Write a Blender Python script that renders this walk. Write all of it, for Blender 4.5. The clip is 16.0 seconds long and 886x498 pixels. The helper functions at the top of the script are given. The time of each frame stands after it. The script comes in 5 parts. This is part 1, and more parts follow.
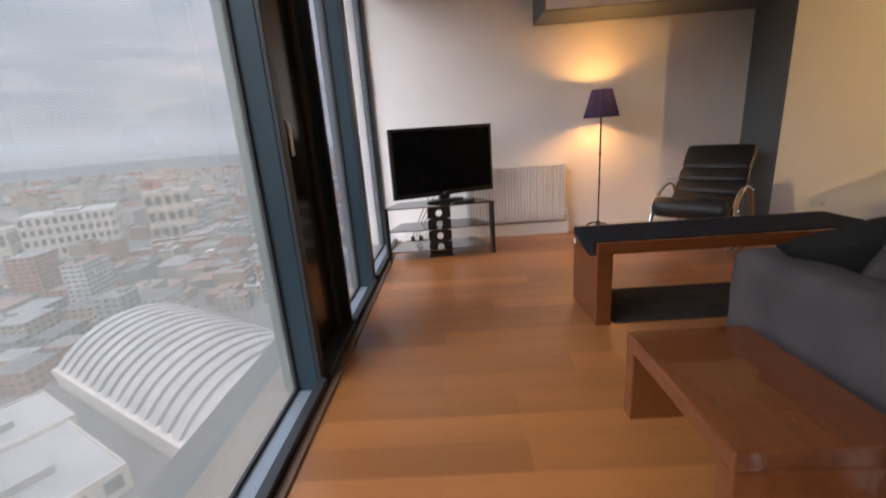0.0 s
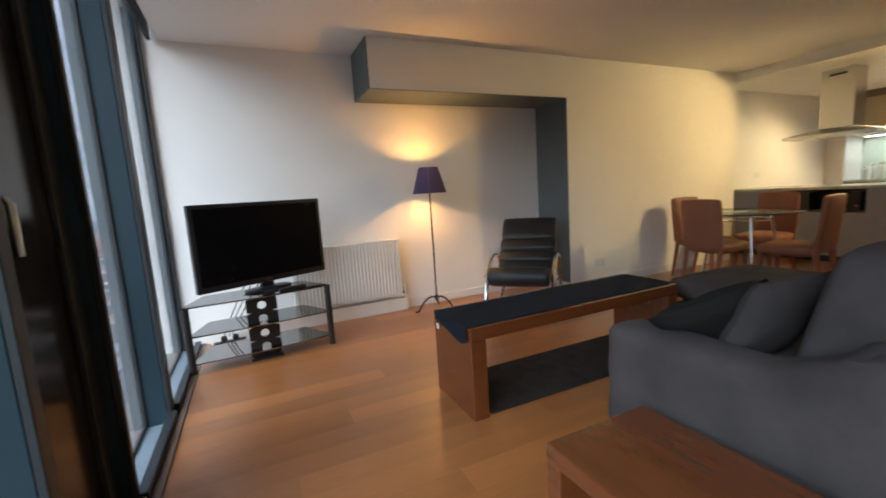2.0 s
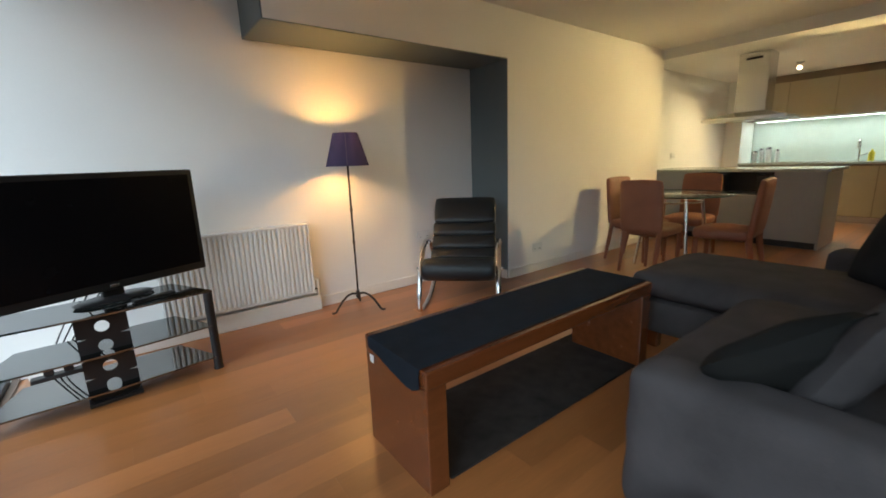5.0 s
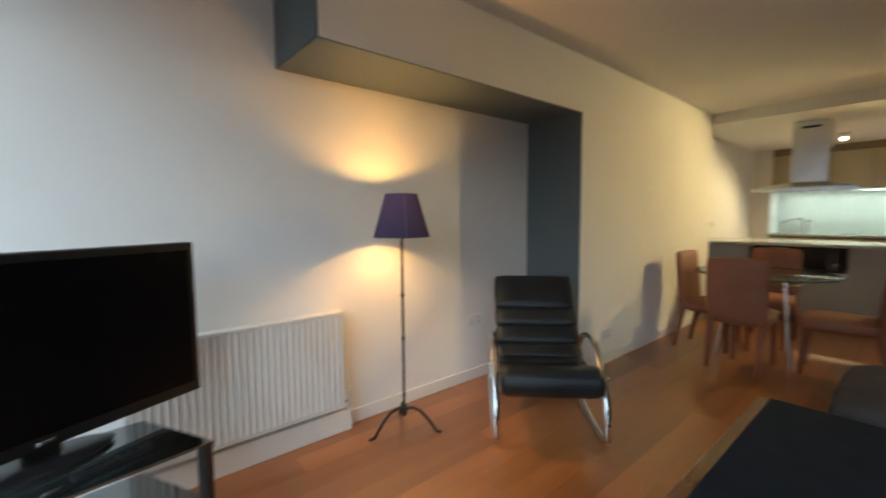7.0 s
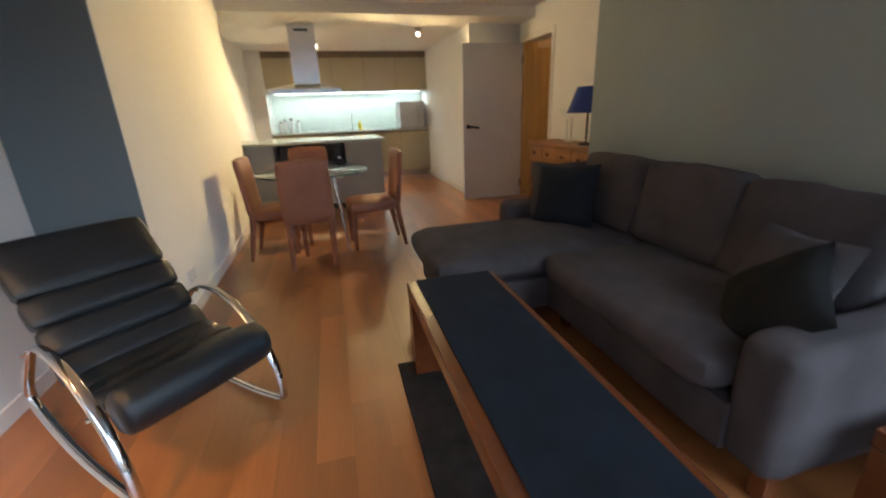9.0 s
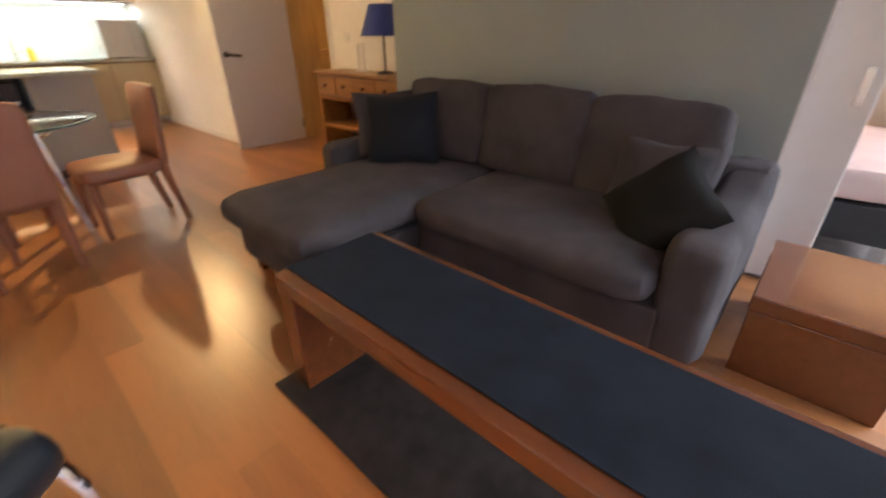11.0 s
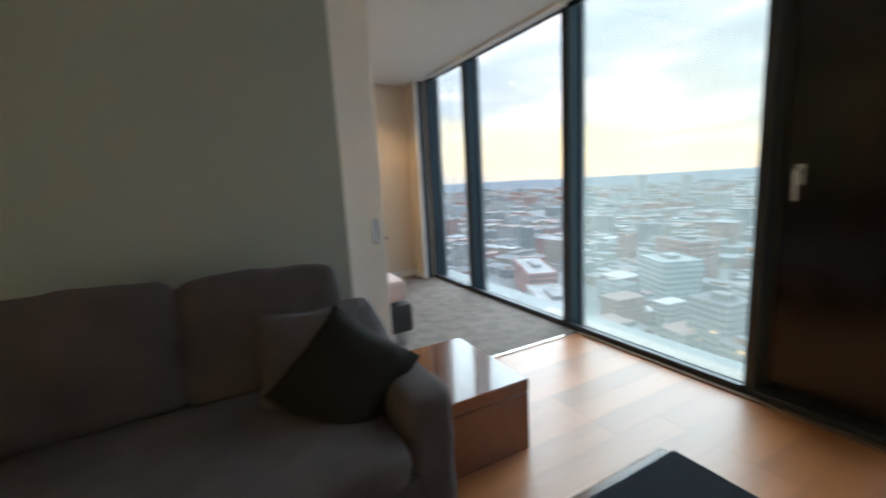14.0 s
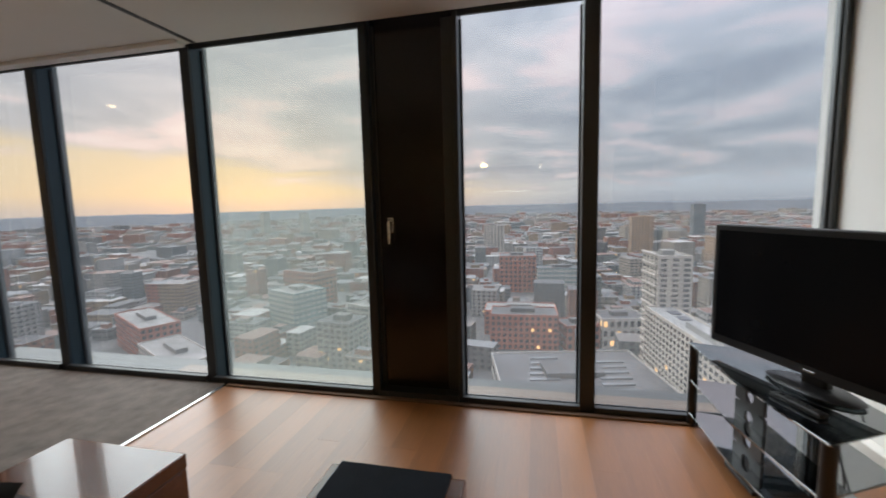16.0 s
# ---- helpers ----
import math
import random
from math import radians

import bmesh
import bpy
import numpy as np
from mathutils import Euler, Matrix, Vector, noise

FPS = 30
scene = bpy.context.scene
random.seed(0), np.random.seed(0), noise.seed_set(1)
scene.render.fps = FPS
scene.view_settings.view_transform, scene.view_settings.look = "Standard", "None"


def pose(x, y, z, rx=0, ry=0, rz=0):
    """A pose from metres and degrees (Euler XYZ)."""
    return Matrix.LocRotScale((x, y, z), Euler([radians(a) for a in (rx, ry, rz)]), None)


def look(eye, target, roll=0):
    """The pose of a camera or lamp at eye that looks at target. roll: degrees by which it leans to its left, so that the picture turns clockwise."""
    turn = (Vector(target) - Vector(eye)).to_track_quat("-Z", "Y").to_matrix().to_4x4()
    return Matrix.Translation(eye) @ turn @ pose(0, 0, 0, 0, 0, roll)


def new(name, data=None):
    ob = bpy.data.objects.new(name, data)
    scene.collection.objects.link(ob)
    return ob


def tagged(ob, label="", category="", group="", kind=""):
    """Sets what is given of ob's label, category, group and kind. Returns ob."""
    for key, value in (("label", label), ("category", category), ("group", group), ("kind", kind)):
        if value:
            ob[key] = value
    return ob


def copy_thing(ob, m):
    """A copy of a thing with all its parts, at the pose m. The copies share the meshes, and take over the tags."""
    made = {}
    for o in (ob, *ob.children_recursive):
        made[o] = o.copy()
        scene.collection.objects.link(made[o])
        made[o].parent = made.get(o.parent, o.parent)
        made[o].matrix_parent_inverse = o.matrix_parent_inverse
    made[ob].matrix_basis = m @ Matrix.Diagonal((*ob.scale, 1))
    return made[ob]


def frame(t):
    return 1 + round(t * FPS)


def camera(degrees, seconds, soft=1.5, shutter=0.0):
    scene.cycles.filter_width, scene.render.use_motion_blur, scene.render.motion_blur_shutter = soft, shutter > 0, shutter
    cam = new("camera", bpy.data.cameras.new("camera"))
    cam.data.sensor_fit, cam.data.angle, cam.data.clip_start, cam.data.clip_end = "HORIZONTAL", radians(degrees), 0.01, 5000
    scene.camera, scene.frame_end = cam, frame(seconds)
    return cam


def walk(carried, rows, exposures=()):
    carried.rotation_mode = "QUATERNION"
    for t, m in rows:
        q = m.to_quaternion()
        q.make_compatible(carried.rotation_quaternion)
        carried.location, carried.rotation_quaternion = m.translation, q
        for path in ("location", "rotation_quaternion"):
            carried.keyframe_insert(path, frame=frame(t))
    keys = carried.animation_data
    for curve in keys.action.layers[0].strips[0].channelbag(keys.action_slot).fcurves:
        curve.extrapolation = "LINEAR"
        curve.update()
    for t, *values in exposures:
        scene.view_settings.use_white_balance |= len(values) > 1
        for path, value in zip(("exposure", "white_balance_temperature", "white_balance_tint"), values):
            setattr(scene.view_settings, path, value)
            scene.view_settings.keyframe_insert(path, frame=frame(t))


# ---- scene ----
cam = camera(94.1, 16.0, soft=1.7, shutter=0.5)
PATH = [
    (0, (0.651, 0.739, 1.071), (0.583, 2.666, 0.54), -4.1),
    (0.5, (0.655, 0.953, 1.094), (0.72, 2.92, 0.735), -4.3),
    (1, (0.627, 1.107, 1.11), (0.913, 3.06, 0.788), -4.1),
    (1.5, (0.565, 1.16, 1.109), (1.124, 3.059, 0.828), -4.4),
    (2, (0.502, 1.163, 1.117), (1.331, 2.964, 0.852), -3.7),
    (2.5, (0.482, 1.171, 1.117), (1.504, 2.87, 0.862), -2.8),
    (3, (0.475, 1.188, 1.123), (1.628, 2.804, 0.883), -2.5),
    (5.5, (0.737, 2.065, 1.155), (1.892, 3.629, 0.686), -1.8),
    (6, (0.693, 2.336, 1.192), (1.647, 4.025, 0.706), -1.6),
    (6.5, (0.694, 2.624, 1.249), (1.637, 4.362, 0.948), -0.8),
    (7, (0.728, 2.835, 1.248), (2.02, 4.353, 1.086), -0.4),
    (7.5, (0.728, 3.013, 1.255), (2.416, 4.064, 1.038), -1.7),
    (8, (0.883, 3.197, 1.237), (2.787, 3.725, 0.931), -2.9),
    (8.5, (1.009, 3.346, 1.25), (2.96, 3.342, 0.809), -3.5),
    (9, (1.069, 3.535, 1.241), (2.905, 3.07, 0.598), -2.1),
    (9.5, (1.136, 3.703, 1.188), (2.848, 3.134, 0.324), -2.9),
    (10, (1.336, 3.749, 1.129), (2.867, 3.039, 0.056), -3.8),
    (12.3, (1.993, 3.738, 1.211), (2.752, 1.936, 0.791), -1.7),
    (12.5, (2.054, 3.694, 1.219), (2.871, 1.899, 0.885), -0.7),
    (13, (2.223, 3.606, 1.226), (2.843, 1.717, 1.008), -2.5),
    (13.5, (2.371, 3.555, 1.236), (2.164, 1.584, 0.971), -3.6),
    (14, (2.356, 3.46, 1.212), (1.427, 1.719, 0.888), -3.2),
    (14.5, (2.317, 3.392, 1.254), (0.803, 2.123, 0.943), -3.8),
    (15, (2.305, 3.398, 1.276), (0.525, 2.526, 1.014), -2.0),
    (15.5, (2.417, 3.402, 1.29), (0.537, 2.777, 1.019), -1.0),
    (16, (2.51, 3.467, 1.288), (0.572, 3.026, 1.066), -1.4),
]
walk(cam, [(t, look(e, g, r)) for t, e, g, r in PATH],
     exposures=[(0, 0.9, 7400, 28), (1, 0.85, 7300, 27), (2, 1.05, 6600, 14), (3, 1.1, 6300, 8), (6, 0.95, 6400, 8), (8, 1.1, 5850, 2), (8.5, 1.3, 5650, -2), (9, 1.5, 5950, 14), (9.5, 1.75, 6650, 31), (10, 1.98, 6900, 37), (12.3, 2.35, 6500, 2), (13, 2.45, 6300, 0), (13.5, 1.95, 6050, -8), (14, 1.4, 6400, 5), (14.5, 1.05, 7000, 12), (15, 0.75, 7400, 15), (16, 0.65, 7500, 15)])


# ---- world and lights ----
def node_tree(world_or_mat):
    world_or_mat.use_nodes = True
    nt = world_or_mat.node_tree
    nt.nodes.clear()
    return nt, nt.nodes, nt.links


world = bpy.data.worlds.new("dusk")
scene.world = world
nt, N, L = node_tree(world)


def math_node(op, a, b=None, c=None, clamp=False):
    n = N.new("ShaderNodeMath")
    n.operation, n.use_clamp = op, clamp
    for i, v in enumerate((a, b, c)):
        if v is None:
            continue
        if isinstance(v, (int, float)):
            n.inputs[i].default_value = v
        else:
            L.new(v, n.inputs[i])
    return n.outputs[0]


def mix_colour(kind, fac, a, b):
    n = N.new("ShaderNodeMix")
    n.data_type, n.blend_type = "RGBA", kind
    for i, v in ((0, fac), (6, a), (7, b)):
        if isinstance(v, (int, float, tuple)):
            n.inputs[i].default_value = v
        else:
            L.new(v, n.inputs[i])
    return n.outputs[2]


out = N.new("ShaderNodeOutputWorld")
bg = N.new("ShaderNodeBackground")
sky = N.new("ShaderNodeTexSky")
sky.sky_type = "NISHITA"
sky.sun_disc = False
sky.sun_elevation = radians(4)
sky.sun_rotation = radians(235)
tc = N.new("ShaderNodeTexCoord")
sep = N.new("ShaderNodeSeparateXYZ")
L.new(tc.outputs["Generated"], sep.inputs[0])
X, Y, Z = sep.outputs[0], sep.outputs[1], sep.outputs[2]
# overcast cloud sheet, seen flatter towards the horizon
flat = math_node("DIVIDE", 1.0, math_node("ADD", math_node("MAXIMUM", Z, 0.0), 0.10))
comb = N.new("ShaderNodeCombineXYZ")
L.new(math_node("MULTIPLY", X, flat), comb.inputs[0])
L.new(math_node("MULTIPLY", Y, flat), comb.inputs[1])
nz = N.new("ShaderNodeTexNoise")
nz.inputs["Scale"].default_value, nz.inputs["Detail"].default_value, nz.inputs["Roughness"].default_value, nz.inputs["Distortion"].default_value = 0.95, 8, 0.56, 0.35
L.new(comb.outputs[0], nz.inputs["Vector"])
cover = N.new("ShaderNodeValToRGB")
ce = cover.color_ramp.elements
ce[0].position, ce[0].color = 0.34, (0.29, 0.32, 0.39, 1)
ce[1].position, ce[1].color = 0.72, (0.80, 0.72, 0.72, 1)
for pos, col in ((0.45, (0.37, 0.40, 0.46, 1)), (0.53, (0.48, 0.49, 0.54, 1)), (0.60, (0.68, 0.575, 0.60, 1))):
    e = ce.new(pos)
    e.color = col
L.new(nz.outputs["Fac"], cover.inputs[0])
# clear strip under the cloud edge, yellow towards the set sun, pale elsewhere
wobble = math_node("MULTIPLY_ADD", nz.outputs["Fac"], 0.16, -0.08)
far_south = N.new("ShaderNodeMapRange")
far_south.interpolation_type = "SMOOTHSTEP"
far_south.inputs[1].default_value, far_south.inputs[2].default_value, far_south.inputs[3].default_value, far_south.inputs[4].default_value = -0.32, -0.85, 0.0, 0.085
L.new(Y, far_south.inputs[0])
el = math_node("SUBTRACT", math_node("ADD", Z, wobble), far_south.outputs[0])
strip = N.new("ShaderNodeMapRange")
strip.interpolation_type = "SMOOTHSTEP"
strip.inputs[1].default_value, strip.inputs[2].default_value, strip.inputs[3].default_value, strip.inputs[4].default_value = 0.012, 0.062, 1.0, 0.0
L.new(el, strip.inputs[0])
south = N.new("ShaderNodeMapRange")
south.interpolation_type = "SMOOTHSTEP"
south.inputs[1].default_value, south.inputs[2].default_value, south.inputs[3].default_value, south.inputs[4].default_value = 0.30, -0.45, 0.0, 1.0
L.new(Y, south.inputs[0])
glow = mix_colour("MIX", south.outputs[0], (0.60, 0.65, 0.70, 1), (0.70, 0.575, 0.40, 1))
base = mix_colour("MIX", strip.outputs[0], cover.outputs[0], glow)
# murk at the skyline
murk = N.new("ShaderNodeMapRange")
murk.inputs[1].default_value, murk.inputs[2].default_value, murk.inputs[3].default_value, murk.inputs[4].default_value = 0.0, 0.03, 0.75, 0.0
L.new(Z, murk.inputs[0])
base = mix_colour("MIX", murk.outputs[0], base, (0.40, 0.42, 0.46, 1))
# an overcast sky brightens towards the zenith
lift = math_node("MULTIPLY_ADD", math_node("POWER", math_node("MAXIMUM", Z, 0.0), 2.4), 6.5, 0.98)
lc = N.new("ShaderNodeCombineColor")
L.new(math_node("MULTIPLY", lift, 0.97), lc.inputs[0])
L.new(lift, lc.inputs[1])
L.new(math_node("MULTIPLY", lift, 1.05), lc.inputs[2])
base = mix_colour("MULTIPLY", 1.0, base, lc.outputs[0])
# the northern half is a bluer, duskier grey
dim = mix_colour("MIX", south.outputs[0], (0.62, 0.71, 0.83, 1), (1.0, 0.985, 0.985, 1))
base = mix_colour("MULTIPLY", 1.0, base, dim)
base = mix_colour("MIX", 0.012, base, sky.outputs[0])
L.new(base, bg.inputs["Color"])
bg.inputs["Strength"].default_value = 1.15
L.new(bg.outputs[0], out.inputs[0])


def lamp(name, kind, place, energy, colour, size=0.1, target=None, cone=90, blend=0.5):
    data = bpy.data.lights.new(name, kind)
    data.energy, data.color = energy, colour
    ob = new(name, data)
    if kind == "AREA":
        data.size = size
    else:
        data.shadow_soft_size = size
    if kind == "SPOT":
        data.spot_size, data.spot_blend = radians(cone), blend
    ob.matrix_world = look(place, target) if target else pose(*place)
    return ob


WARM = (1.0, 0.52, 0.16)
# the brightest part of the overcast sky, low over the city
sun = lamp("sun", "SUN", (-62, -46, 56), 2.6, (0.72, 0.88, 1.0), target=(0, 0, 0))
sun.data.angle = radians(60)
lamp("floor_lamp_bulb", "POINT", (2.05, 4.745, 1.318), 7.5, (1.0, 0.50, 0.14), 0.02)
lamp("floor_lamp_bulb", "POINT", (2.05, 4.745, 1.215), 5.4, (1.0, 0.50, 0.14), 0.02)
lamp("kitchen_spot_bulb", "SPOT", (7.05, 2.27, 2.13), 125, (1.0, 0.72, 0.30), 0.025, (5.0, 4.5, 1.22), 74, 0.9)
lamp("kitchen_spot_bulb", "SPOT", (8.18, 3.59, 2.14), 62, (1.0, 0.78, 0.40), 0.03, (7.6, 4.0, 0.7), 140, 0.8)
lamp("kitchen_spot_bulb", "SPOT", (7.05, 2.27, 2.13), 15, (1.0, 0.72, 0.30), 0.05, (5.2, 1.5, 1.1), 150, 1.0)
strip_light = lamp("cabinet_strip_light", "AREA", (9.62, 3.1, 1.58), 3.4, (0.90, 1.0, 0.92), 0.05)
strip_light.data.shape, strip_light.data.size, strip_light.data.size_y = "RECTANGLE", 0.06, 2.7
# bulb of the bedroom downlight
lamp("bedroom_overhead_lamp", "SPOT", (0.87, -0.95, 2.36), 10, (1.0, 0.70, 0.38), 0.04, (0.87, -0.95, 0), 120, 0.5)
# unseen second lamp, added without a fixture to brighten the bedroom
lamp("bedroom_overhead_lamp", "SPOT", (2.4, -0.5, 2.36), 12, (1.0, 0.74, 0.45), 0.04, (2.4, -0.5, 0), 140, 0.5)
lamp("hall_bulb", "POINT", (6.1, -0.6, 2.2), 3.0, (1.0, 0.62, 0.22), 0.06)


# ---- materials ----
def mat(name, colour, rough=0.5, metal=0.0, vary=0.12, scale=6.0, bump=0.0, bump_scale=80.0, stretch=(1, 1, 1), coat=0.0, random=0.0, dark=None, spec=0.5, coat_rough=0.2):
    m = bpy.data.materials.new(name)
    nt, N, L = node_tree(m)
    o = N.new("ShaderNodeOutputMaterial")
    b = N.new("ShaderNodeBsdfPrincipled")
    L.new(b.outputs[0], o.inputs[0])
    t = N.new("ShaderNodeTexCoord")
    mp = N.new("ShaderNodeMapping")
    mp.inputs["Scale"].default_value = stretch
    L.new(t.outputs["Object"], mp.inputs[0])
    n1 = N.new("ShaderNodeTexNoise")
    n1.inputs["Scale"].default_value, n1.inputs["Detail"].default_value = scale, 5
    L.new(mp.outputs[0], n1.inputs["Vector"])
    n2 = N.new("ShaderNodeTexNoise")
    n2.inputs["Scale"].default_value, n2.inputs["Detail"].default_value = bump_scale, 3
    L.new(mp.outputs[0], n2.inputs["Vector"])
    d = dark or tuple(c * (1 - 2.2 * vary) for c in colour)
    hi = tuple(min(1, c * (1 + vary)) for c in colour)
    r = N.new("ShaderNodeValToRGB")
    r.color_ramp.elements[0].position, r.color_ramp.elements[0].color = 0.3, (*d, 1)
    r.color_ramp.elements[1].position, r.color_ramp.elements[1].color = 0.7, (*hi, 1)
    a = N.new("ShaderNodeMath")
    a.operation = "MULTIPLY_ADD"
    a.inputs[1].default_value = 0.3
    L.new(n2.outputs["Fac"], a.inputs[0])
    sc = N.new("ShaderNodeMath")
    sc.operation = "MULTIPLY_ADD"
    sc.inputs[1].default_value = 0.7
    sc.inputs[2].default_value = 0
    L.new(n1.outputs["Fac"], sc.inputs[0])
    L.new(sc.outputs[0], a.inputs[2])
    src = a.outputs[0]
    if random:
        oi = N.new("ShaderNodeObjectInfo")
        q = N.new("ShaderNodeMath")
        q.operation = "MULTIPLY_ADD"
        q.inputs[1].default_value = random
        L.new(oi.outputs["Random"], q.inputs[0])
        q2 = N.new("ShaderNodeMath")
        q2.operation = "SUBTRACT"
        q2.inputs[1].default_value = random / 2
        L.new(src, q2.inputs[0])
        L.new(q2.outputs[0], q.inputs[2])
        src = q.outputs[0]
    L.new(src, r.inputs[0])
    L.new(r.outputs[0], b.inputs["Base Color"])
    b.inputs["Metallic"].default_value = metal
    b.inputs["Coat Weight"].default_value, b.inputs["Coat Roughness"].default_value = coat, coat_rough
    b.inputs["Specular IOR Level"].default_value = spec
    rr = N.new("ShaderNodeMapRange")
    rr.inputs[3].default_value, rr.inputs[4].default_value = max(0.02, rough - 0.08), min(1, rough + 0.08)
    L.new(n1.outputs["Fac"], rr.inputs[0])
    L.new(rr.outputs[0], b.inputs["Roughness"])
    if bump:
        bp = N.new("ShaderNodeBump")
        bp.inputs["Strength"].default_value, bp.inputs["Distance"].default_value = bump, 0.01
        L.new(n2.outputs["Fac"], bp.inputs["Height"])
        L.new(bp.outputs[0], b.inputs["Normal"])
    return m


def emitter(name, colour, strength):
    m = bpy.data.materials.new(name)
    nt, N, L = node_tree(m)
    o, e = N.new("ShaderNodeOutputMaterial"), N.new("ShaderNodeEmission")
    e.inputs[0].default_value, e.inputs[1].default_value = (*colour, 1), strength
    L.new(e.outputs[0], o.inputs[0])
    return m


def glass(name, colour=(0.97, 0.99, 0.98), gloss=0.04, haze=0.0, haze_colour=(0.75, 0.8, 0.78)):
    """A thin pane: clear, with a faint mirror sheen and, where misted or for city haze, a pale film."""
    m = bpy.data.materials.new(name)
    nt, N, L = node_tree(m)
    o = N.new("ShaderNodeOutputMaterial")
    tr, gl = N.new("ShaderNodeBsdfTransparent"), N.new("ShaderNodeBsdfGlossy")
    tr.inputs[0].default_value = (*colour, 1)
    gl.inputs["Roughness"].default_value = 0.01
    lw = N.new("ShaderNodeLayerWeight")
    lw.inputs[0].default_value = 0.5
    pw = N.new("ShaderNodeMath")
    pw.operation = "POWER"
    pw.inputs[1].default_value = 4.0
    L.new(lw.outputs["Facing"], pw.inputs[0])
    mx = N.new("ShaderNodeMixShader")
    k = N.new("ShaderNodeMath")
    k.operation = "MULTIPLY_ADD"
    k.inputs[1].default_value, k.inputs[2].default_value = 0.5, gloss
    k.use_clamp = True
    L.new(pw.outputs[0], k.inputs[0])
    L.new(k.outputs[0], mx.inputs[0])
    L.new(tr.outputs[0], mx.inputs[1])
    L.new(gl.outputs[0], mx.inputs[2])
    last = mx
    if haze:
        tl = N.new("ShaderNodeBsdfTranslucent")
        tl.inputs[0].default_value = (*haze_colour, 1)
        n = N.new("ShaderNodeTexNoise")
        n.inputs["Scale"].default_value, n.inputs["Detail"].default_value = 1.3, 4
        t = N.new("ShaderNodeTexCoord")
        L.new(t.outputs["Object"], n.inputs["Vector"])
        r = N.new("ShaderNodeMapRange")
        r.inputs[1].default_value, r.inputs[2].default_value = 0.3, 0.7
        r.inputs[3].default_value, r.inputs[4].default_value = haze * 0.75, haze * 1.2
        L.new(n.outputs["Fac"], r.inputs[0])
        m2 = N.new("ShaderNodeMixShader")
        L.new(r.outputs[0], m2.inputs[0])
        L.new(mx.outputs[0], m2.inputs[1])
        L.new(tl.outputs[0], m2.inputs[2])
        last = m2
    L.new(last.outputs[0], o.inputs[0])
    return m


PAINT = mat("white_wall_paint", (0.83, 0.82, 0.79), 0.75, vary=0.025, scale=1.2, bump=0.04, bump_scale=160)
CEIL = mat("ceiling_paint", (0.80, 0.78, 0.74), 0.85, vary=0.02, scale=1.0, bump=0.03, bump_scale=160)
GREY = mat("slate_grey_paint", (0.105, 0.132, 0.140), 0.6, vary=0.03, scale=1.5, bump=0.04, bump_scale=160)
SAGE = mat("grey_green_paint", (0.29, 0.34, 0.322), 0.55, vary=0.03, scale=1.5, bump=0.04, bump_scale=160)
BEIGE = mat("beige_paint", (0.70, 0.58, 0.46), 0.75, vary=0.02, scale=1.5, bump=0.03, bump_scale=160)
TRIM = mat("white_gloss_trim", (0.78, 0.76, 0.72), 0.35, vary=0.02)
BOARD = mat("oiled_oak_board", (0.35, 0.132, 0.038), 0.38, vary=0.13, scale=3.0, bump=0.02, bump_scale=40, stretch=(0.25, 3, 3), random=0.40, coat=0.65, coat_rough=0.32)
CARPET = mat("grey_carpet", (0.20, 0.172, 0.15), 0.95, vary=0.20, scale=9.0, bump=0.6, bump_scale=320)
FRAME = mat("black_window_frame", (0.022, 0.027, 0.030), 0.42, vary=0.1, scale=3)
FRAME_SIDE = mat("blue_grey_aluminium", (0.020, 0.045, 0.060), 0.35, metal=0.25, vary=0.06, scale=2)
SILL = mat("pale_aluminium_sill", (0.23, 0.29, 0.33), 0.35, metal=0.3, vary=0.06)
PANEL = mat("dark_glossy_panel", (0.014, 0.012, 0.011), 0.16, vary=0.1, scale=2)
STEEL = mat("brushed_steel", (0.62, 0.63, 0.63), 0.24, metal=1.0, vary=0.05, scale=20)
CHROME = mat("chrome", (0.75, 0.75, 0.75), 0.08, metal=1.0, vary=0.02)
IRON = mat("dark_wrought_iron", (0.05, 0.038, 0.03), 0.5, metal=0.6, vary=0.2, scale=30)
BLACK = mat("black_plastic", (0.012, 0.012, 0.013), 0.35, vary=0.1)
SCREEN = mat("black_screen", (0.003, 0.003, 0.004), 0.25, vary=0.02, spec=0.18)
SMOKED = glass("smoked_glass", (0.20, 0.23, 0.24), 0.34)
# the thin pale film on the clear panes stands in for haze over the city
CLEAR = glass("window_glass", (0.76, 0.78, 0.78), 0.04, haze=0.05)
MISTED = glass("misted_window_glass", (0.70, 0.73, 0.72), 0.04, haze=0.16, haze_colour=(0.50, 0.56, 0.50))
TABLE_GLASS = glass("table_glass", (0.86, 0.93, 0.90), 0.14)
GLASS_EDGE = mat("dark_green_glass_edge", (0.03, 0.07, 0.06), 0.1, vary=0.05)
LEATHER = mat("black_leather", (0.010, 0.014, 0.017), 0.31, vary=0.2, scale=6, bump=0.25, bump_scale=220)
SOFA = mat("charcoal_wool_upholstery", (0.083, 0.074, 0.075), 0.95, vary=0.18, scale=5, bump=0.5, bump_scale=420, spec=0.2)
PILLOW = mat("dark_blue_grey_cushion", (0.015, 0.018, 0.023), 0.9, vary=0.15, scale=6, bump=0.4, bump_scale=400, spec=0.2)
PILLOW_B = mat("dark_olive_cushion", (0.014, 0.014, 0.013), 0.9, vary=0.15, scale=6, bump=0.4, bump_scale=400, spec=0.2)
RUNNER = mat("black_blue_woven_runner", (0.015, 0.021, 0.030), 0.9, vary=0.2, scale=10, bump=0.5, bump_scale=500, spec=0.15)
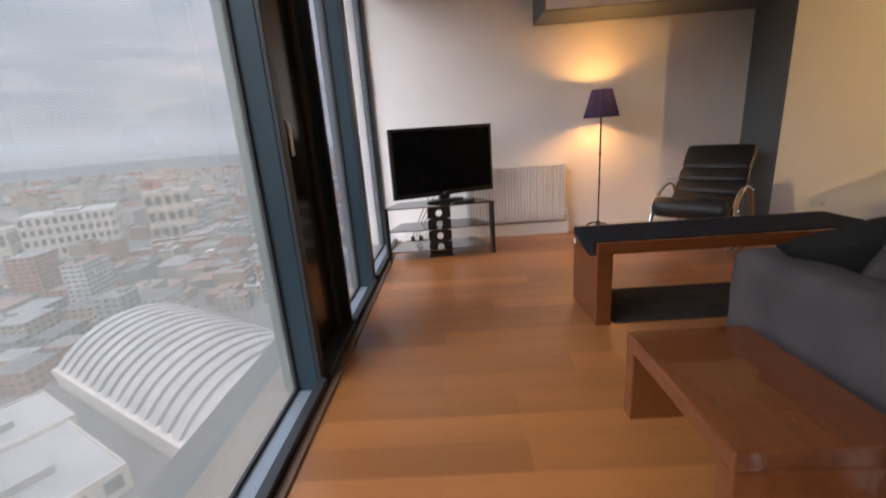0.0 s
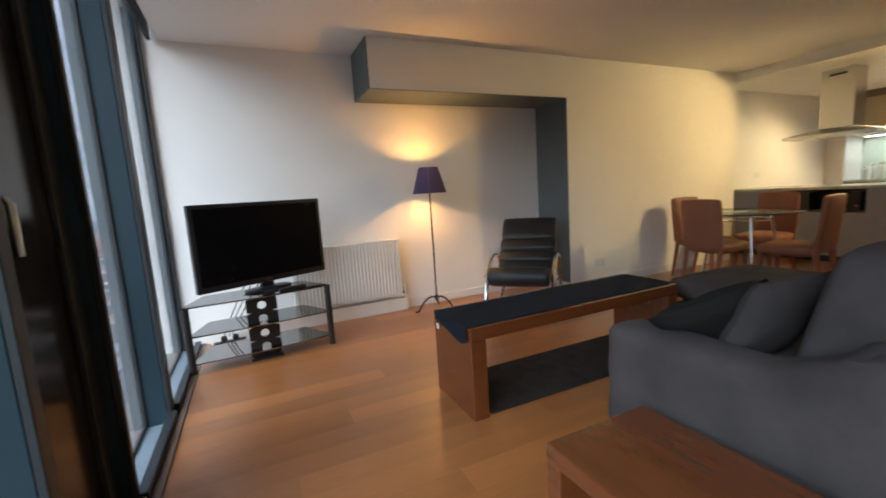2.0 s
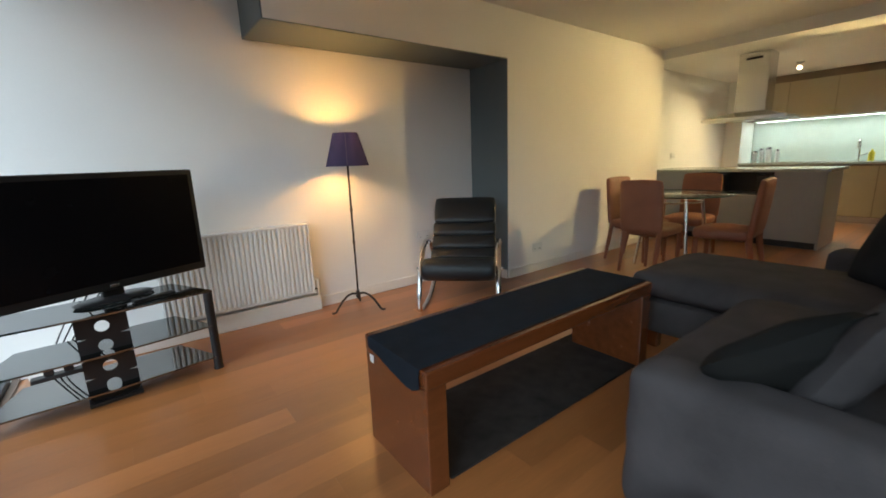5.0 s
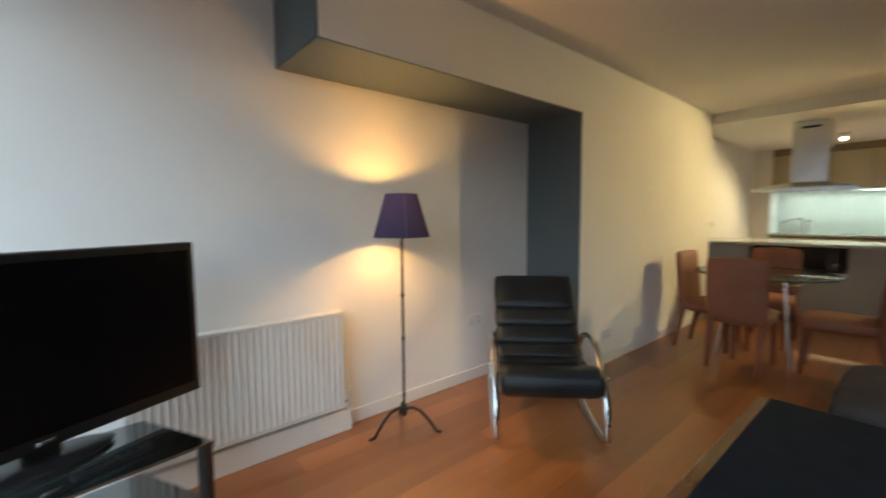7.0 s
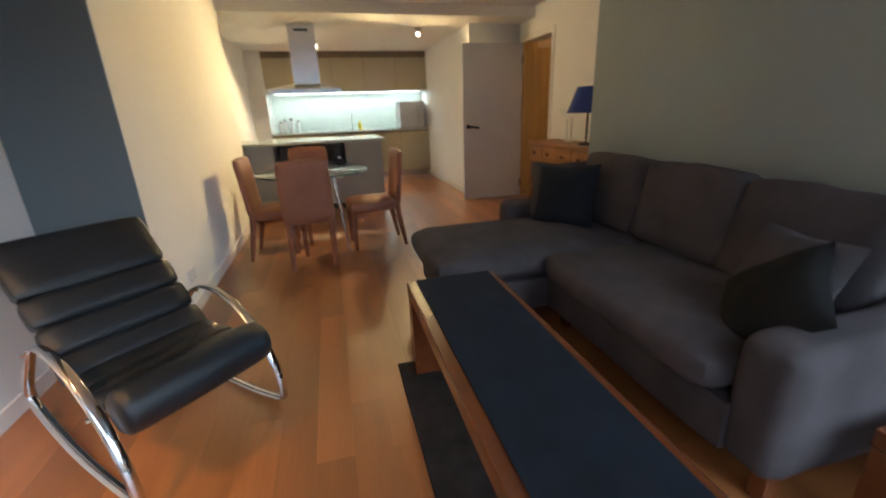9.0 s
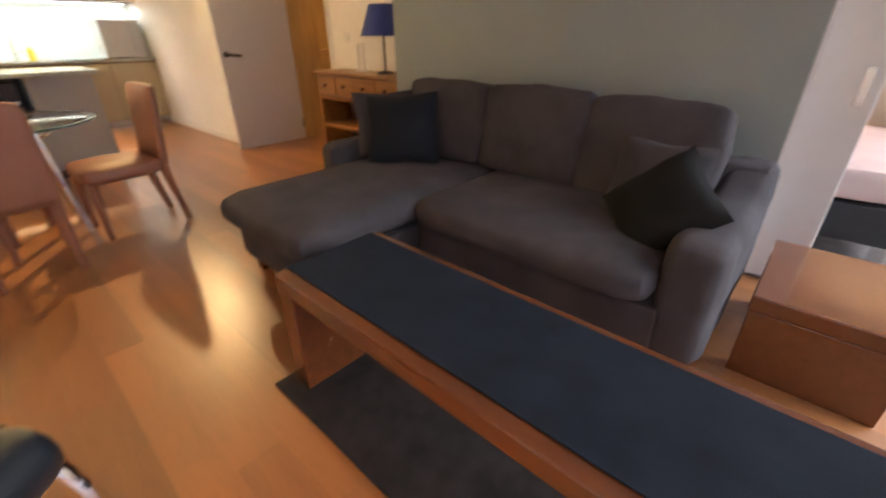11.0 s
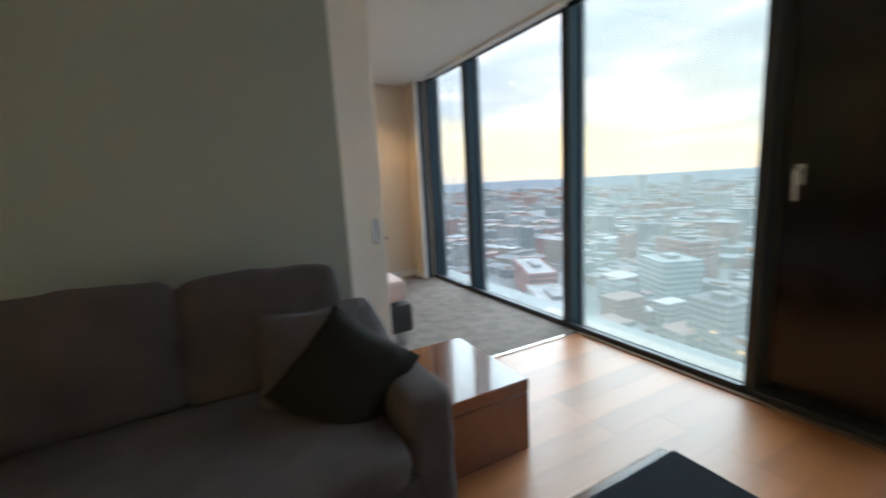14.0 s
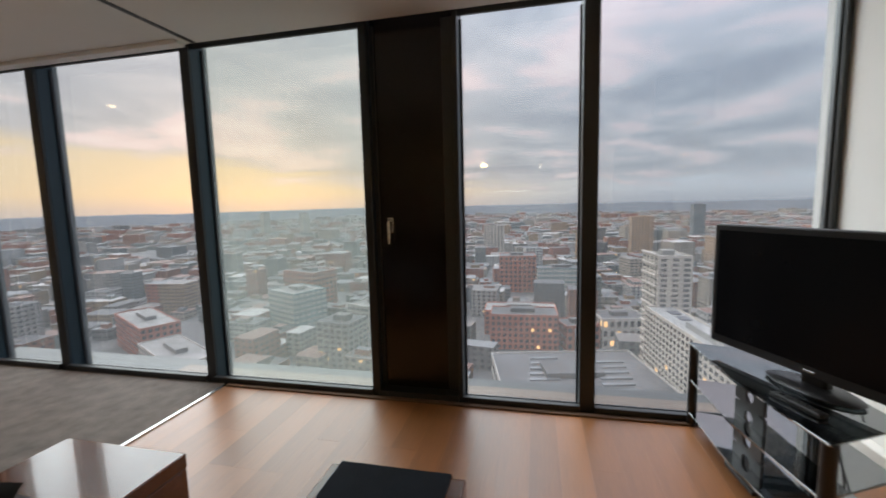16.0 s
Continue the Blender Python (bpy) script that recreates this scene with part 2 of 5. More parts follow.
RUG = mat("charcoal_rug", (0.038, 0.033, 0.031), 0.95, vary=0.25, scale=12, bump=0.7, bump_scale=300, spec=0.15)
WOOD = mat("red_brown_stained_wood", (0.14, 0.040, 0.012), 0.24, vary=0.13, scale=4, bump=0.05, bump_scale=50, stretch=(0.6, 6, 6), coat=0.6, coat_rough=0.12)
WOOD_Y = mat("red_brown_stained_wood_lengthways", (0.14, 0.041, 0.012), 0.16, vary=0.10, scale=4, bump=0.05, bump_scale=50, stretch=(6, 0.6, 6), coat=0.9, coat_rough=0.05)
PINE = mat("honey_pine", (0.36, 0.15, 0.036), 0.4, vary=0.18, scale=4, bump=0.06, bump_scale=40, stretch=(0.6, 6, 6))
PINE_DARK = mat("dark_pine_inside", (0.12, 0.05, 0.018), 0.5, vary=0.2, scale=4)
RUST = mat("rust_brown_leather", (0.27, 0.105, 0.058), 0.5, vary=0.1, scale=5, bump=0.2, bump_scale=200)
SHADE = mat("blue_violet_fabric_shade", (0.15, 0.13, 0.20), 0.8, vary=0.1, scale=8, bump=0.3, bump_scale=300)
SHADE_BLUE = mat("royal_blue_shade", (0.035, 0.065, 0.30), 0.75, vary=0.1, scale=8, bump=0.3, bump_scale=300)
ENAMEL = mat("white_enamel", (0.74, 0.74, 0.72), 0.35, vary=0.03)
PLASTIC = mat("white_plastic", (0.75, 0.75, 0.73), 0.4, vary=0.03)
DOORPAINT = mat("white_door_paint", (0.62, 0.63, 0.66), 0.42, vary=0.03, scale=2)
LAMINATE = mat("grey_laminate", (0.36, 0.38, 0.40), 0.4, vary=0.05, scale=3)
GLOSSBEIGE = mat("beige_gloss_door", (0.46, 0.40, 0.28), 0.09, vary=0.03, scale=2)
BROWN_BODY_GAP = mat("brown_cupboard_body_and_gap_shade", (0.20, 0.15, 0.10), 0.5, vary=0.08)
WORKTOP = mat("pale_stone_worktop", (0.46, 0.50, 0.46), 0.15, vary=0.08, scale=30)
SPLASH = mat("pale_green_glass_splashback", (0.66, 0.74, 0.69), 0.1, vary=0.03)
SILVER = mat("silver_grey_appliance", (0.50, 0.50, 0.50), 0.35, metal=0.4, vary=0.04)
OAKDOOR = mat("pale_oak_veneer", (0.56, 0.38, 0.15), 0.4, vary=0.10, scale=3, stretch=(6, 6, 0.6))
YELLOW = mat("yellow_plastic", (0.75, 0.62, 0.05), 0.4, vary=0.05)
SHEET = mat("pink_white_mattress", (0.62, 0.49, 0.46), 0.9, vary=0.06, scale=5, bump=0.3, bump_scale=200)
DARKBED = mat("dark_grey_bed_base", (0.03, 0.032, 0.034), 0.8, vary=0.15, scale=6)
GLOW = emitter("halogen_face", (1.0, 0.72, 0.42), 14)
STRIPGLOW = emitter("strip_light_face", (0.85, 1.0, 0.90), 5)
WOODSTRIP = mat("brown_threshold", (0.16, 0.10, 0.065), 0.35, metal=0.2, vary=0.1)


# ---- mesh tools ----
def part(name, bm, material, parent=None, label="", smooth=False, at=None):
    me = bpy.data.meshes.new(name)
    bmesh.ops.recalc_face_normals(bm, faces=bm.faces)
    bm.to_mesh(me)
    bm.free()
    me.materials.append(material)
    if smooth:
        me.shade_smooth()
        me.set_sharp_from_angle(angle=radians(40))
    ob = new(name, me)
    if parent:
        ob.parent = parent
    if at:
        ob.matrix_basis = at
    if label:
        tagged(ob, label)
    return ob


def thing(name, label, category, place=(0, 0, 0), rz=0, group="", kind=""):
    ob = new(name)
    ob.empty_display_size = 0.1
    ob.matrix_basis = pose(*place, 0, 0, rz)
    return tagged(ob, label, category, group, kind)


def box(x0, x1, y0, y1, z0, z1, bevel=0.0, seg=2, bm=None):
    own = bmesh.new()
    bmesh.ops.create_cube(own, size=1)
    for v in own.verts:
        v.co = Vector(((x0 + x1) / 2 + v.co.x * (x1 - x0), (y0 + y1) / 2 + v.co.y * (y1 - y0), (z0 + z1) / 2 + v.co.z * (z1 - z0)))
    if bevel:
        bmesh.ops.bevel(own, geom=own.edges[:], offset=bevel, segments=seg, profile=0.5, affect="EDGES")
    if bm is None:
        return own
    join(bm, own)
    return bm


def join(bm, other):
    me = bpy.data.meshes.new("tmp")
    other.to_mesh(me)
    other.free()
    bm.from_mesh(me)
    bpy.data.meshes.remove(me)
    return bm


def tube(points, r, seg=10, flat=1.0, closed=False, bm=None):
    """A round (or flattened) bar along points; r is a number or one per point."""
    bm = bm or bmesh.new()
    P = [Vector(p) for p in points]
    n = len(P)
    rings = []
    ref = None
    for i, p in enumerate(P):
        a = P[(i - 1) % n] if closed or i else P[i]
        b = P[(i + 1) % n] if closed or i < n - 1 else P[i]
        d = (b - a).normalized()
        if ref is None:
            ref = Vector((1, 0, 0)) if abs(d.x) < 0.8 else Vector((0, 1, 0))
        u = (ref - d * ref.dot(d)).normalized()
        ref = u
        w = d.cross(u)
        rad = r[i] if isinstance(r, (list, tuple)) else r
        rings.append([bm.verts.new(p + u * math.cos(k * math.tau / seg) * rad + w * math.sin(k * math.tau / seg) * rad * flat) for k in range(seg)])
    m = n if closed else n - 1
    for i in range(m):
        A, B = rings[i], rings[(i + 1) % n]
        for k in range(seg):
            bm.faces.new((A[k], A[(k + 1) % seg], B[(k + 1) % seg], B[k]))
    if not closed:
        bm.faces.new(rings[0][::-1])
        bm.faces.new(rings[-1])
    return bm


def lathe(profile, seg=32, bm=None, place=(0, 0, 0)):
    bm = bm or bmesh.new()
    c = Vector(place)
    rings = [[bm.verts.new(c + Vector((r * math.cos(k * math.tau / seg), r * math.sin(k * math.tau / seg), z))) for k in range(seg)] for r, z in profile]
    for A, B in zip(rings, rings[1:]):
        for k in range(seg):
            bm.faces.new((A[k], A[(k + 1) % seg], B[(k + 1) % seg], B[k]))
    if profile[0][0] > 1e-4:
        bm.faces.new(rings[0][::-1])
    if profile[-1][0] > 1e-4:
        bm.faces.new(rings[-1])
    bmesh.ops.remove_doubles(bm, verts=bm.verts, dist=1e-5)
    return bm


def soft(x0, x1, y0, y1, z0, z1, round_=0.06, puff=0.02, n=10, wrinkle=0.006, seed=0):
    """An upholstered block: rounded corners, slightly domed faces, faint creases."""
    bm = bmesh.new()
    bmesh.ops.create_cube(bm, size=2)
    bmesh.ops.subdivide_edges(bm, edges=bm.edges[:], cuts=n, use_grid_fill=True)
    h = Vector(((x1 - x0) / 2, (y1 - y0) / 2, (z1 - z0) / 2))
    c = Vector(((x0 + x1) / 2, (y0 + y1) / 2, (z0 + z1) / 2))
    r = min(round_, *h)
    for v in bm.verts:
        s = v.co.copy()
        q = Vector([s[i] * h[i] for i in range(3)])
        core = Vector([max(-(h[i] - r), min(h[i] - r, q[i])) for i in range(3)])
        d = q - core
        nrm = d.normalized() if d.length > 1e-6 else Vector((0, 0, 0))
        p = core + nrm * r if d.length > 1e-6 else q
        for i in range(3):
            if abs(s[i]) > 0.999:
                j, k = (i + 1) % 3, (i + 2) % 3
                p[i] += math.copysign(puff * (1 - s[j] ** 2) * (1 - s[k] ** 2), s[i])
        p += nrm * wrinkle * noise.noise((p + c + Vector((seed * 3.1, 0, 0))) * 9)
        v.co = p + c
    return bm


def pillow(w, h, t, n=14, seed=0):
    """A scatter cushion with pinched corners, in its own plane (x, z), thickness along y."""
    bm = bmesh.new()
    for side in (-1, 1):
        g = [[None] * (n + 1) for _ in range(n + 1)]
        for i in range(n + 1):
            for j in range(n + 1):
                u, v = 2 * i / n - 1, 2 * j / n - 1
                pin = 1 - 0.10 * (1 - abs(u)) ** 1.2 * abs(v) ** 3
                pin2 = 1 - 0.10 * (1 - abs(v)) ** 1.2 * abs(u) ** 3
                th = t / 2 * (max(0, (1 - u * u) * (1 - v * v))) ** 0.42
                th *= 1 + 0.16 * noise.noise(Vector((u * 2.2, v * 2.2, seed + side)))
                g[i][j] = bm.verts.new((u * w / 2 * pin2, side * th, v * h / 2 * pin))
        for i in range(n):
            for j in range(n):
                bm.faces.new((g[i][j], g[i + 1][j], g[i + 1][j + 1], g[i][j + 1]))
    bmesh.ops.remove_doubles(bm, verts=bm.verts, dist=1e-4)
    return bm


def structure(name, bm, material, label, category):
    return tagged(part(name, bm, material), label, category, kind="structure")


# ---- large structure ----
H = 2.40
KH = 2.28
XC = 0.025
structure("subfloor", box(-0.30, 10.1, 0.60, 5.25, -0.30, -0.022), WOODSTRIP, "plain screed slab under the oak floor", "floor")
structure("carpet_floor", box(0.026, 4.2, -1.6, 1.235, -0.30, 0.004), CARPET, "mottled grey-brown bedroom carpet", "floor")
structure("carpet_trim", box(0.026, 1.8, 1.235, 1.26, -0.022, 0.008), STEEL, "thin metal strip between carpet and oak floor", "floor strip")
structure("hall_floor", box(5.6, 7.2, -1.6, 0.60, -0.30, 0.0), BOARD, "orange-brown wooden hall floor", "floor")
c = box(XC, 6.32, 0.60, 5.25, H, H + 0.25)
box(XC, 4.3, -1.66, 0.60, H, H + 0.25, bm=c)
box(5.5, 7.3, -1.7, 0.60, H, H + 0.25, bm=c)
box(6.32, 7.3, 0.60, 0.92, H, H + 0.25, bm=c)
box(6.76, 7.3, 0.92, 1.40, H, H + 0.25, bm=c)
structure("ceiling", c, CEIL, "smooth white painted ceiling", "ceiling")
kc = box(6.32, 10.1, 1.40, 5.25, KH, KH + 0.4)
box(6.32, 6.76, 0.92, 1.40, KH, KH + 0.4, bm=kc)
structure("kitchen_ceiling", kc, CEIL, "lowered white ceiling over the kitchen", "ceiling")

# wall with the television, niche and beam
we = box(-0.30, -0.10, 5.032, 5.25, -0.3, H + 0.4)
box(-0.10, 0.023, 5.03, 5.25, H, H + 0.4, bm=we)
structure("wall_window_end", we, PAINT, "white painted window reveal", "wall")
structure("wall_north", box(-0.10, 3.60, 5.03, 5.25, -0.3, H), PAINT, "smooth white painted wall behind the television", "wall")
structure("wall_dining", box(3.535, 6.36, 4.53, 5.03, -0.3, H), PAINT, "white painted projecting wall beside the dining table", "wall")
structure("niche_side", box(3.526, 3.535, 4.534, 5.028, 0.0, 2.0), GREY, "slate grey painted side of the niche", "wall")
structure("beam", box(1.497, 3.535, 4.53, 5.03, 2.0, H), PAINT, "white boxed beam above the niche", "beam")
structure("beam_end", box(1.488, 1.497, 4.534, 5.028, 2.002, H - 0.002), GREY, "slate grey painted end of the boxed beam", "beam")
structure("beam_underside", box(1.490, 3.525, 4.533, 5.028, 1.994, 2.0), GREY, "slate grey painted underside of the boxed beam", "beam")
structure("wall_kitchen_side", box(6.36, 10.1, 4.80, 5.25, -0.3, KH), PAINT, "white painted kitchen side wall", "wall")
structure("wall_east", box(9.92, 10.1, 1.40, 4.80, -0.3, KH), PAINT, "white painted wall behind the kitchen units", "wall")
structure("wall_kitchen_right", box(6.80, 9.92, 1.40, 1.64, -0.3, KH), PAINT, "white painted wall beside the kitchen", "wall")
structure("wall_by_door", box(6.76, 6.95, 0.72, 1.40, -0.3, H), PAINT, "white painted wall behind the open door", "wall")
structure("wall_soffit_end", box(6.76, 6.80, 1.40, 1.64, -0.3, KH), PAINT, "white painted wall end by the kitchen", "wall")
# wall with the hall doorway
w = box(4.20, 5.86, 0.72, 0.92, -0.3, H)
box(5.86, 6.64, 0.72, 0.92, 2.04, H, bm=w)
box(6.64, 6.76, 0.72, 0.92, -0.3, H, bm=w)
structure("wall_south", w, PAINT, "white painted wall with the hall doorway", "wall")
# sofa wall
structure("wall_sofa", box(1.785, 4.36, 1.28, 1.338, -0.3, H), SAGE, "grey-green painted feature wall behind the sofa", "wall")
structure("wall_sofa_return", box(4.20, 4.306, 0.92, 1.28, -0.3, H), PAINT, "white painted end of the feature wall", "wall")
structure("wall_bedroom_back", box(1.90, 4.20, 1.12, 1.19, -0.3, H), PAINT, "white bedroom side of the partition", "wall")
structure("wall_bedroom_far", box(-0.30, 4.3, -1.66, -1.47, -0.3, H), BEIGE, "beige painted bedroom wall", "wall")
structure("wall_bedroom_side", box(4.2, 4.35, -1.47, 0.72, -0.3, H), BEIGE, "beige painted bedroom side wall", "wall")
structure("bedroom_pier_edge", box(0.115, 0.152, -1.20, -1.185, -0.02, H - 0.002), TRIM, "pale metal edge of the bedroom pier", "trim")
structure("window_jamb", box(0.036, 0.115, -1.20, -1.182, -0.02, H - 0.002), FRAME, "black metal window jamb beside the bedroom pier", "window frame")
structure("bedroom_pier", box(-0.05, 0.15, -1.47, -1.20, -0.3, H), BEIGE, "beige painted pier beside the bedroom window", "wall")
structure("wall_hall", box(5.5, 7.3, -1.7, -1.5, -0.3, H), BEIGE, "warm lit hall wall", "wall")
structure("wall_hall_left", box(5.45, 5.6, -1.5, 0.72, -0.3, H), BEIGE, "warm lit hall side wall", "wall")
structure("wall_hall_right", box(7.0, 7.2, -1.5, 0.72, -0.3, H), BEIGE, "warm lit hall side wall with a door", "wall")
# skirting
sk = 0.012
for i, (x0, x1, y0, y1) in enumerate(((0.05, 3.526, 5.03 - sk, 5.03), (3.535, 6.36, 4.53 - sk, 4.53), (3.526 - sk, 3.526, 4.53, 5.018), (6.80, 9.28, 1.64, 1.64 + sk), (1.785, 4.36, 1.338, 1.338 + sk), (4.28, 5.80, 0.92, 0.92 + sk), (0.15, 4.2, -1.47, -1.47 + sk), (0.15, 0.15 + sk, -1.455, -1.20), (6.36, 6.75, 4.80 - sk, 4.80))):
    structure("baseboard", box(x0, x1, y0, y1, 0.0, 0.085, 0.003, 1), TRIM, "white painted skirting board", "skirting board")
structure("baseboard", box(6.76 - sk, 6.76, 0.92, 1.64, 0, 0.085, 0.003, 1), TRIM, "white painted skirting board", "skirting board")

# ---- window wall ----
XG = -0.13
XI = 0.0
XR = -0.005


def upright(y0, y1, xi=XI):
    m = thing("window_mullion", "dark blue-grey metal window upright, floor to ceiling", "window frame", kind="structure")
    part("core", box(XG - 0.05, xi - 0.02, y0, y1, -0.3, H + 0.4, 0.004, 1), FRAME_SIDE, m)
    part("front_cap", box(xi - 0.02, xi, y0 - 0.002, y1 + 0.002, -0.02, H + 0.2, 0.003, 1), FRAME, m, "black front face")
    return m


for y0, y1 in ((-1.25, -1.17), (-0.36, -0.28), (1.06, 1.13), (2.385, 2.435), (2.98, 3.005), (3.725, 3.81)):
    upright(y0, y1)
upright(4.998, 5.026, -0.085)
panes = (("window_1", -1.17, -0.36, CLEAR), ("window_2", -0.28, 1.06, CLEAR), ("window_3", 1.13, 2.385, MISTED), ("window_4", 3.005, 3.725, CLEAR), ("window_5", 3.81, 4.998, CLEAR))
for name, y0, y1, g in panes:
    win = thing(name, "floor to ceiling window pane in a dark metal frame" if g is CLEAR else "misted floor to ceiling window pane in a dark metal frame", "window", kind="structure")
    p = part("pane", box(XG - 0.012, XG, y0, y1, -0.02, H + 0.4), g, win)
    p.visible_shadow = False
    part("window_sill", box(XG, XR - 0.012, y0, y1, -0.06, -0.015, 0.003, 1), SILL, win, "pale metal sill ledge")
    part("gasket", box(XG, XG + 0.012, y0, y1, -0.015, 0.0), FRAME, win)
    part("gasket", box(XG, XG + 0.014, y0, y0 + 0.012, 0, H), FRAME, win)
    part("gasket", box(XG, XG + 0.014, y1 - 0.012, y1, 0, H), FRAME, win)
    part("bottom_rail", box(XR - 0.012, XR + 0.03, y0, y1, -0.06, 0.045, 0.003, 1), FRAME, win, "black bottom rail")
    part("top_rail", box(XR - 0.035, XR - 0.011, y0, y1, H - 0.014, H + 0.25, 0.002, 1), FRAME, win, "black top rail")
structure("sill_slab", box(-0.5, 0.04, -1.66, 5.25, -0.4, -0.06), FRAME, "dark floor edge outside the glass", "sill")
structure("threshold", box(XR + 0.03, 0.062, 1.26, 5.03, -0.022, 0.012, 0.003, 1), WOODSTRIP, "narrow brown metal strip along the windows", "floor strip")
structure("head_slab", box(-0.5, XC - 0.002, -1.66, 5.25, H + 0.4, H + 0.6), FRAME, "dark slab edge above the glass", "slab")
# solid opening leaf
leaf = thing("vent_panel", "tall dark glossy opening panel with a steel lever", "window panel", kind="structure")
part("leaf", box(XG - 0.03, -0.075, 2.435, 2.98, -0.06, H + 0.4, 0.004, 1), PANEL, leaf)
part("leaf_frame", box(-0.075, -0.058, 2.90, 2.98, 0.0, H, 0.002, 1), FRAME, leaf)
part("leaf_frame", box(-0.075, -0.058, 2.435, 2.46, 0.0, H, 0.002, 1), FRAME, leaf)
part("bottom_rail", box(-0.075, XR + 0.03, 2.435, 2.98, -0.06, 0.045, 0.003, 1), FRAME, leaf)
hd = part("handle", tube([(-0.075, 2.53, 1.17), (-0.03, 2.53, 1.17), (-0.025, 2.53, 1.16), (-0.025, 2.533, 1.03)], 0.011, 10), STEEL, leaf, "brushed steel lever", smooth=True)
part("handle_plate", box(-0.075, -0.062, 2.51, 2.55, 1.10, 1.20, 0.004), STEEL, hd)
structure("curtain_track", box(0.04, 0.12, -0.9, 1.16, H - 0.028, H, 0.004, 1), TRIM, "white curtain track on the bedroom ceiling", "curtain track")
structure("ceiling_track", box(0.04, 1.8, 1.208, 1.236, H - 0.006, H), FRAME, "thin dark sliding door groove in the ceiling", "track")

# sliding door that stands open
sd = thing("sliding_door", "white sliding door pushed back beside the sofa wall", "sliding door", kind="structure")
part("leaf", box(1.545, 2.45, 1.205, 1.245, 0.012, H - 0.008, 0.003, 1), TRIM, sd)
part("flush_handle", box(1.585, 1.615, 1.245, 1.249, 0.88, 1.03, 0.002, 1), STEEL, sd, "oval steel finger pull")
structure("partition_end", box(1.775, 1.785, 1.25, 1.336, 0.0, H), TRIM, "white edge trim of the feature wall", "trim")

# hall door, standing open
dr = thing("door_1", "plain white door standing wide open", "door", kind="structure")
part("leaf", box(6.60, 6.64, 0.940, 1.785, 0.008, 2.03, 0.003, 1), DOORPAINT, dr)
h = part("door_handle", tube([(6.60, 1.72, 1.0), (6.55, 1.72, 1.0), (6.545, 1.705, 1.0), (6.545, 1.585, 0.985)], 0.013, 10), IRON, dr, "dark steel lever", smooth=True)
part("rose", lathe([(0.028, 0), (0.028, 0.008), (0.0, 0.008)], 20), IRON, h, at=pose(6.60, 1.72, 1.0, 0, -90, 0))
for z in (0.2, 1.82):
    part("hinge", box(6.585, 6.60, 0.938, 0.962, z - 0.05, z + 0.05, 0.002, 1), STEEL, dr, "steel hinge")
fr = thing("door_frame", "white painted architrave with a pale oak door lining", "door frame", kind="structure")
part("architrave", box(5.80, 5.865, 0.92, 0.936, 0, 2.10, 0.004, 1), TRIM, fr)
part("architrave", box(5.865, 6.645, 0.92, 0.936, 2.035, 2.10, 0.004, 1), TRIM, fr)
part("architrave", box(6.645, 6.70, 0.92, 0.936, 0, 2.10, 0.004, 1), TRIM, fr)
part("lining", box(5.86, 5.885, 0.72, 0.92, 0, 2.04), OAKDOOR, fr, "pale oak lining")
part("lining", box(6.62, 6.64, 0.72, 0.92, 0, 2.04), OAKDOOR, fr, "pale oak lining")
hd2 = thing("hall_door", "pale oak hall door with a steel lever, closed", "door", kind="structure")
part("leaf", box(6.975, 6.999, 0.18, 0.70, 0.0, 2.02, 0.003, 1), OAKDOOR, hd2)
part("architrave", box(6.965, 6.999, 0.11, 0.18, 0, 2.08), TRIM, hd2)
part("door_handle", tube([(6.975, 0.25, 1.0), (6.93, 0.25, 1.0), (6.925, 0.36, 1.0)], 0.010, 8), STEEL, hd2)


# ---- things: television corner ----
def television():
    ang = 23.6
    tv = thing("television", "large black flat-screen television, switched off", "television", (0.574, 4.588, 0.0), ang)
    part("bezel", box(-0.498, 0.498, -0.022, 0.03, 0.535, 1.148, 0.008), BLACK, tv, "glossy black bezel")
    part("screen", box(-0.468, 0.468, -0.026, -0.018, 0.580, 1.118), SCREEN, tv, "dark screen")
    part("rear_housing", box(-0.34, 0.34, 0.03, 0.075, 0.66, 1.05, 0.02), BLACK, tv)
    part("badge", box(-0.022, 0.022, -0.026, -0.021, 0.550, 0.564, 0.002, 1), STEEL, tv, "small silver badge")
    part("neck", box(-0.05, 0.05, 0.0, 0.045, 0.49, 0.60, 0.01), BLACK, tv)
    part("base", lathe([(0.0, 0.482), (0.165, 0.482), (0.17, 0.488), (0.15, 0.496), (0.0, 0.499)], 40), BLACK, tv, "oval black foot", smooth=True).scale = (1.1, 0.55, 1)
    return tv


television()


def prism(pts, z0, z1, bevel=0.0):
    bm = bmesh.new()
    lo = [bm.verts.new((x, y, z0)) for x, y in pts]
    hi = [bm.verts.new((x, y, z1)) for x, y in pts]
    bm.faces.new(lo[::-1])
    bm.faces.new(hi)
    n = len(pts)
    for i in range(n):
        bm.faces.new((lo[i], lo[(i + 1) % n], hi[(i + 1) % n], hi[i]))
    if bevel:
        bmesh.ops.bevel(bm, geom=bm.edges[:], offset=bevel, segments=1, affect="EDGES")
    return bm


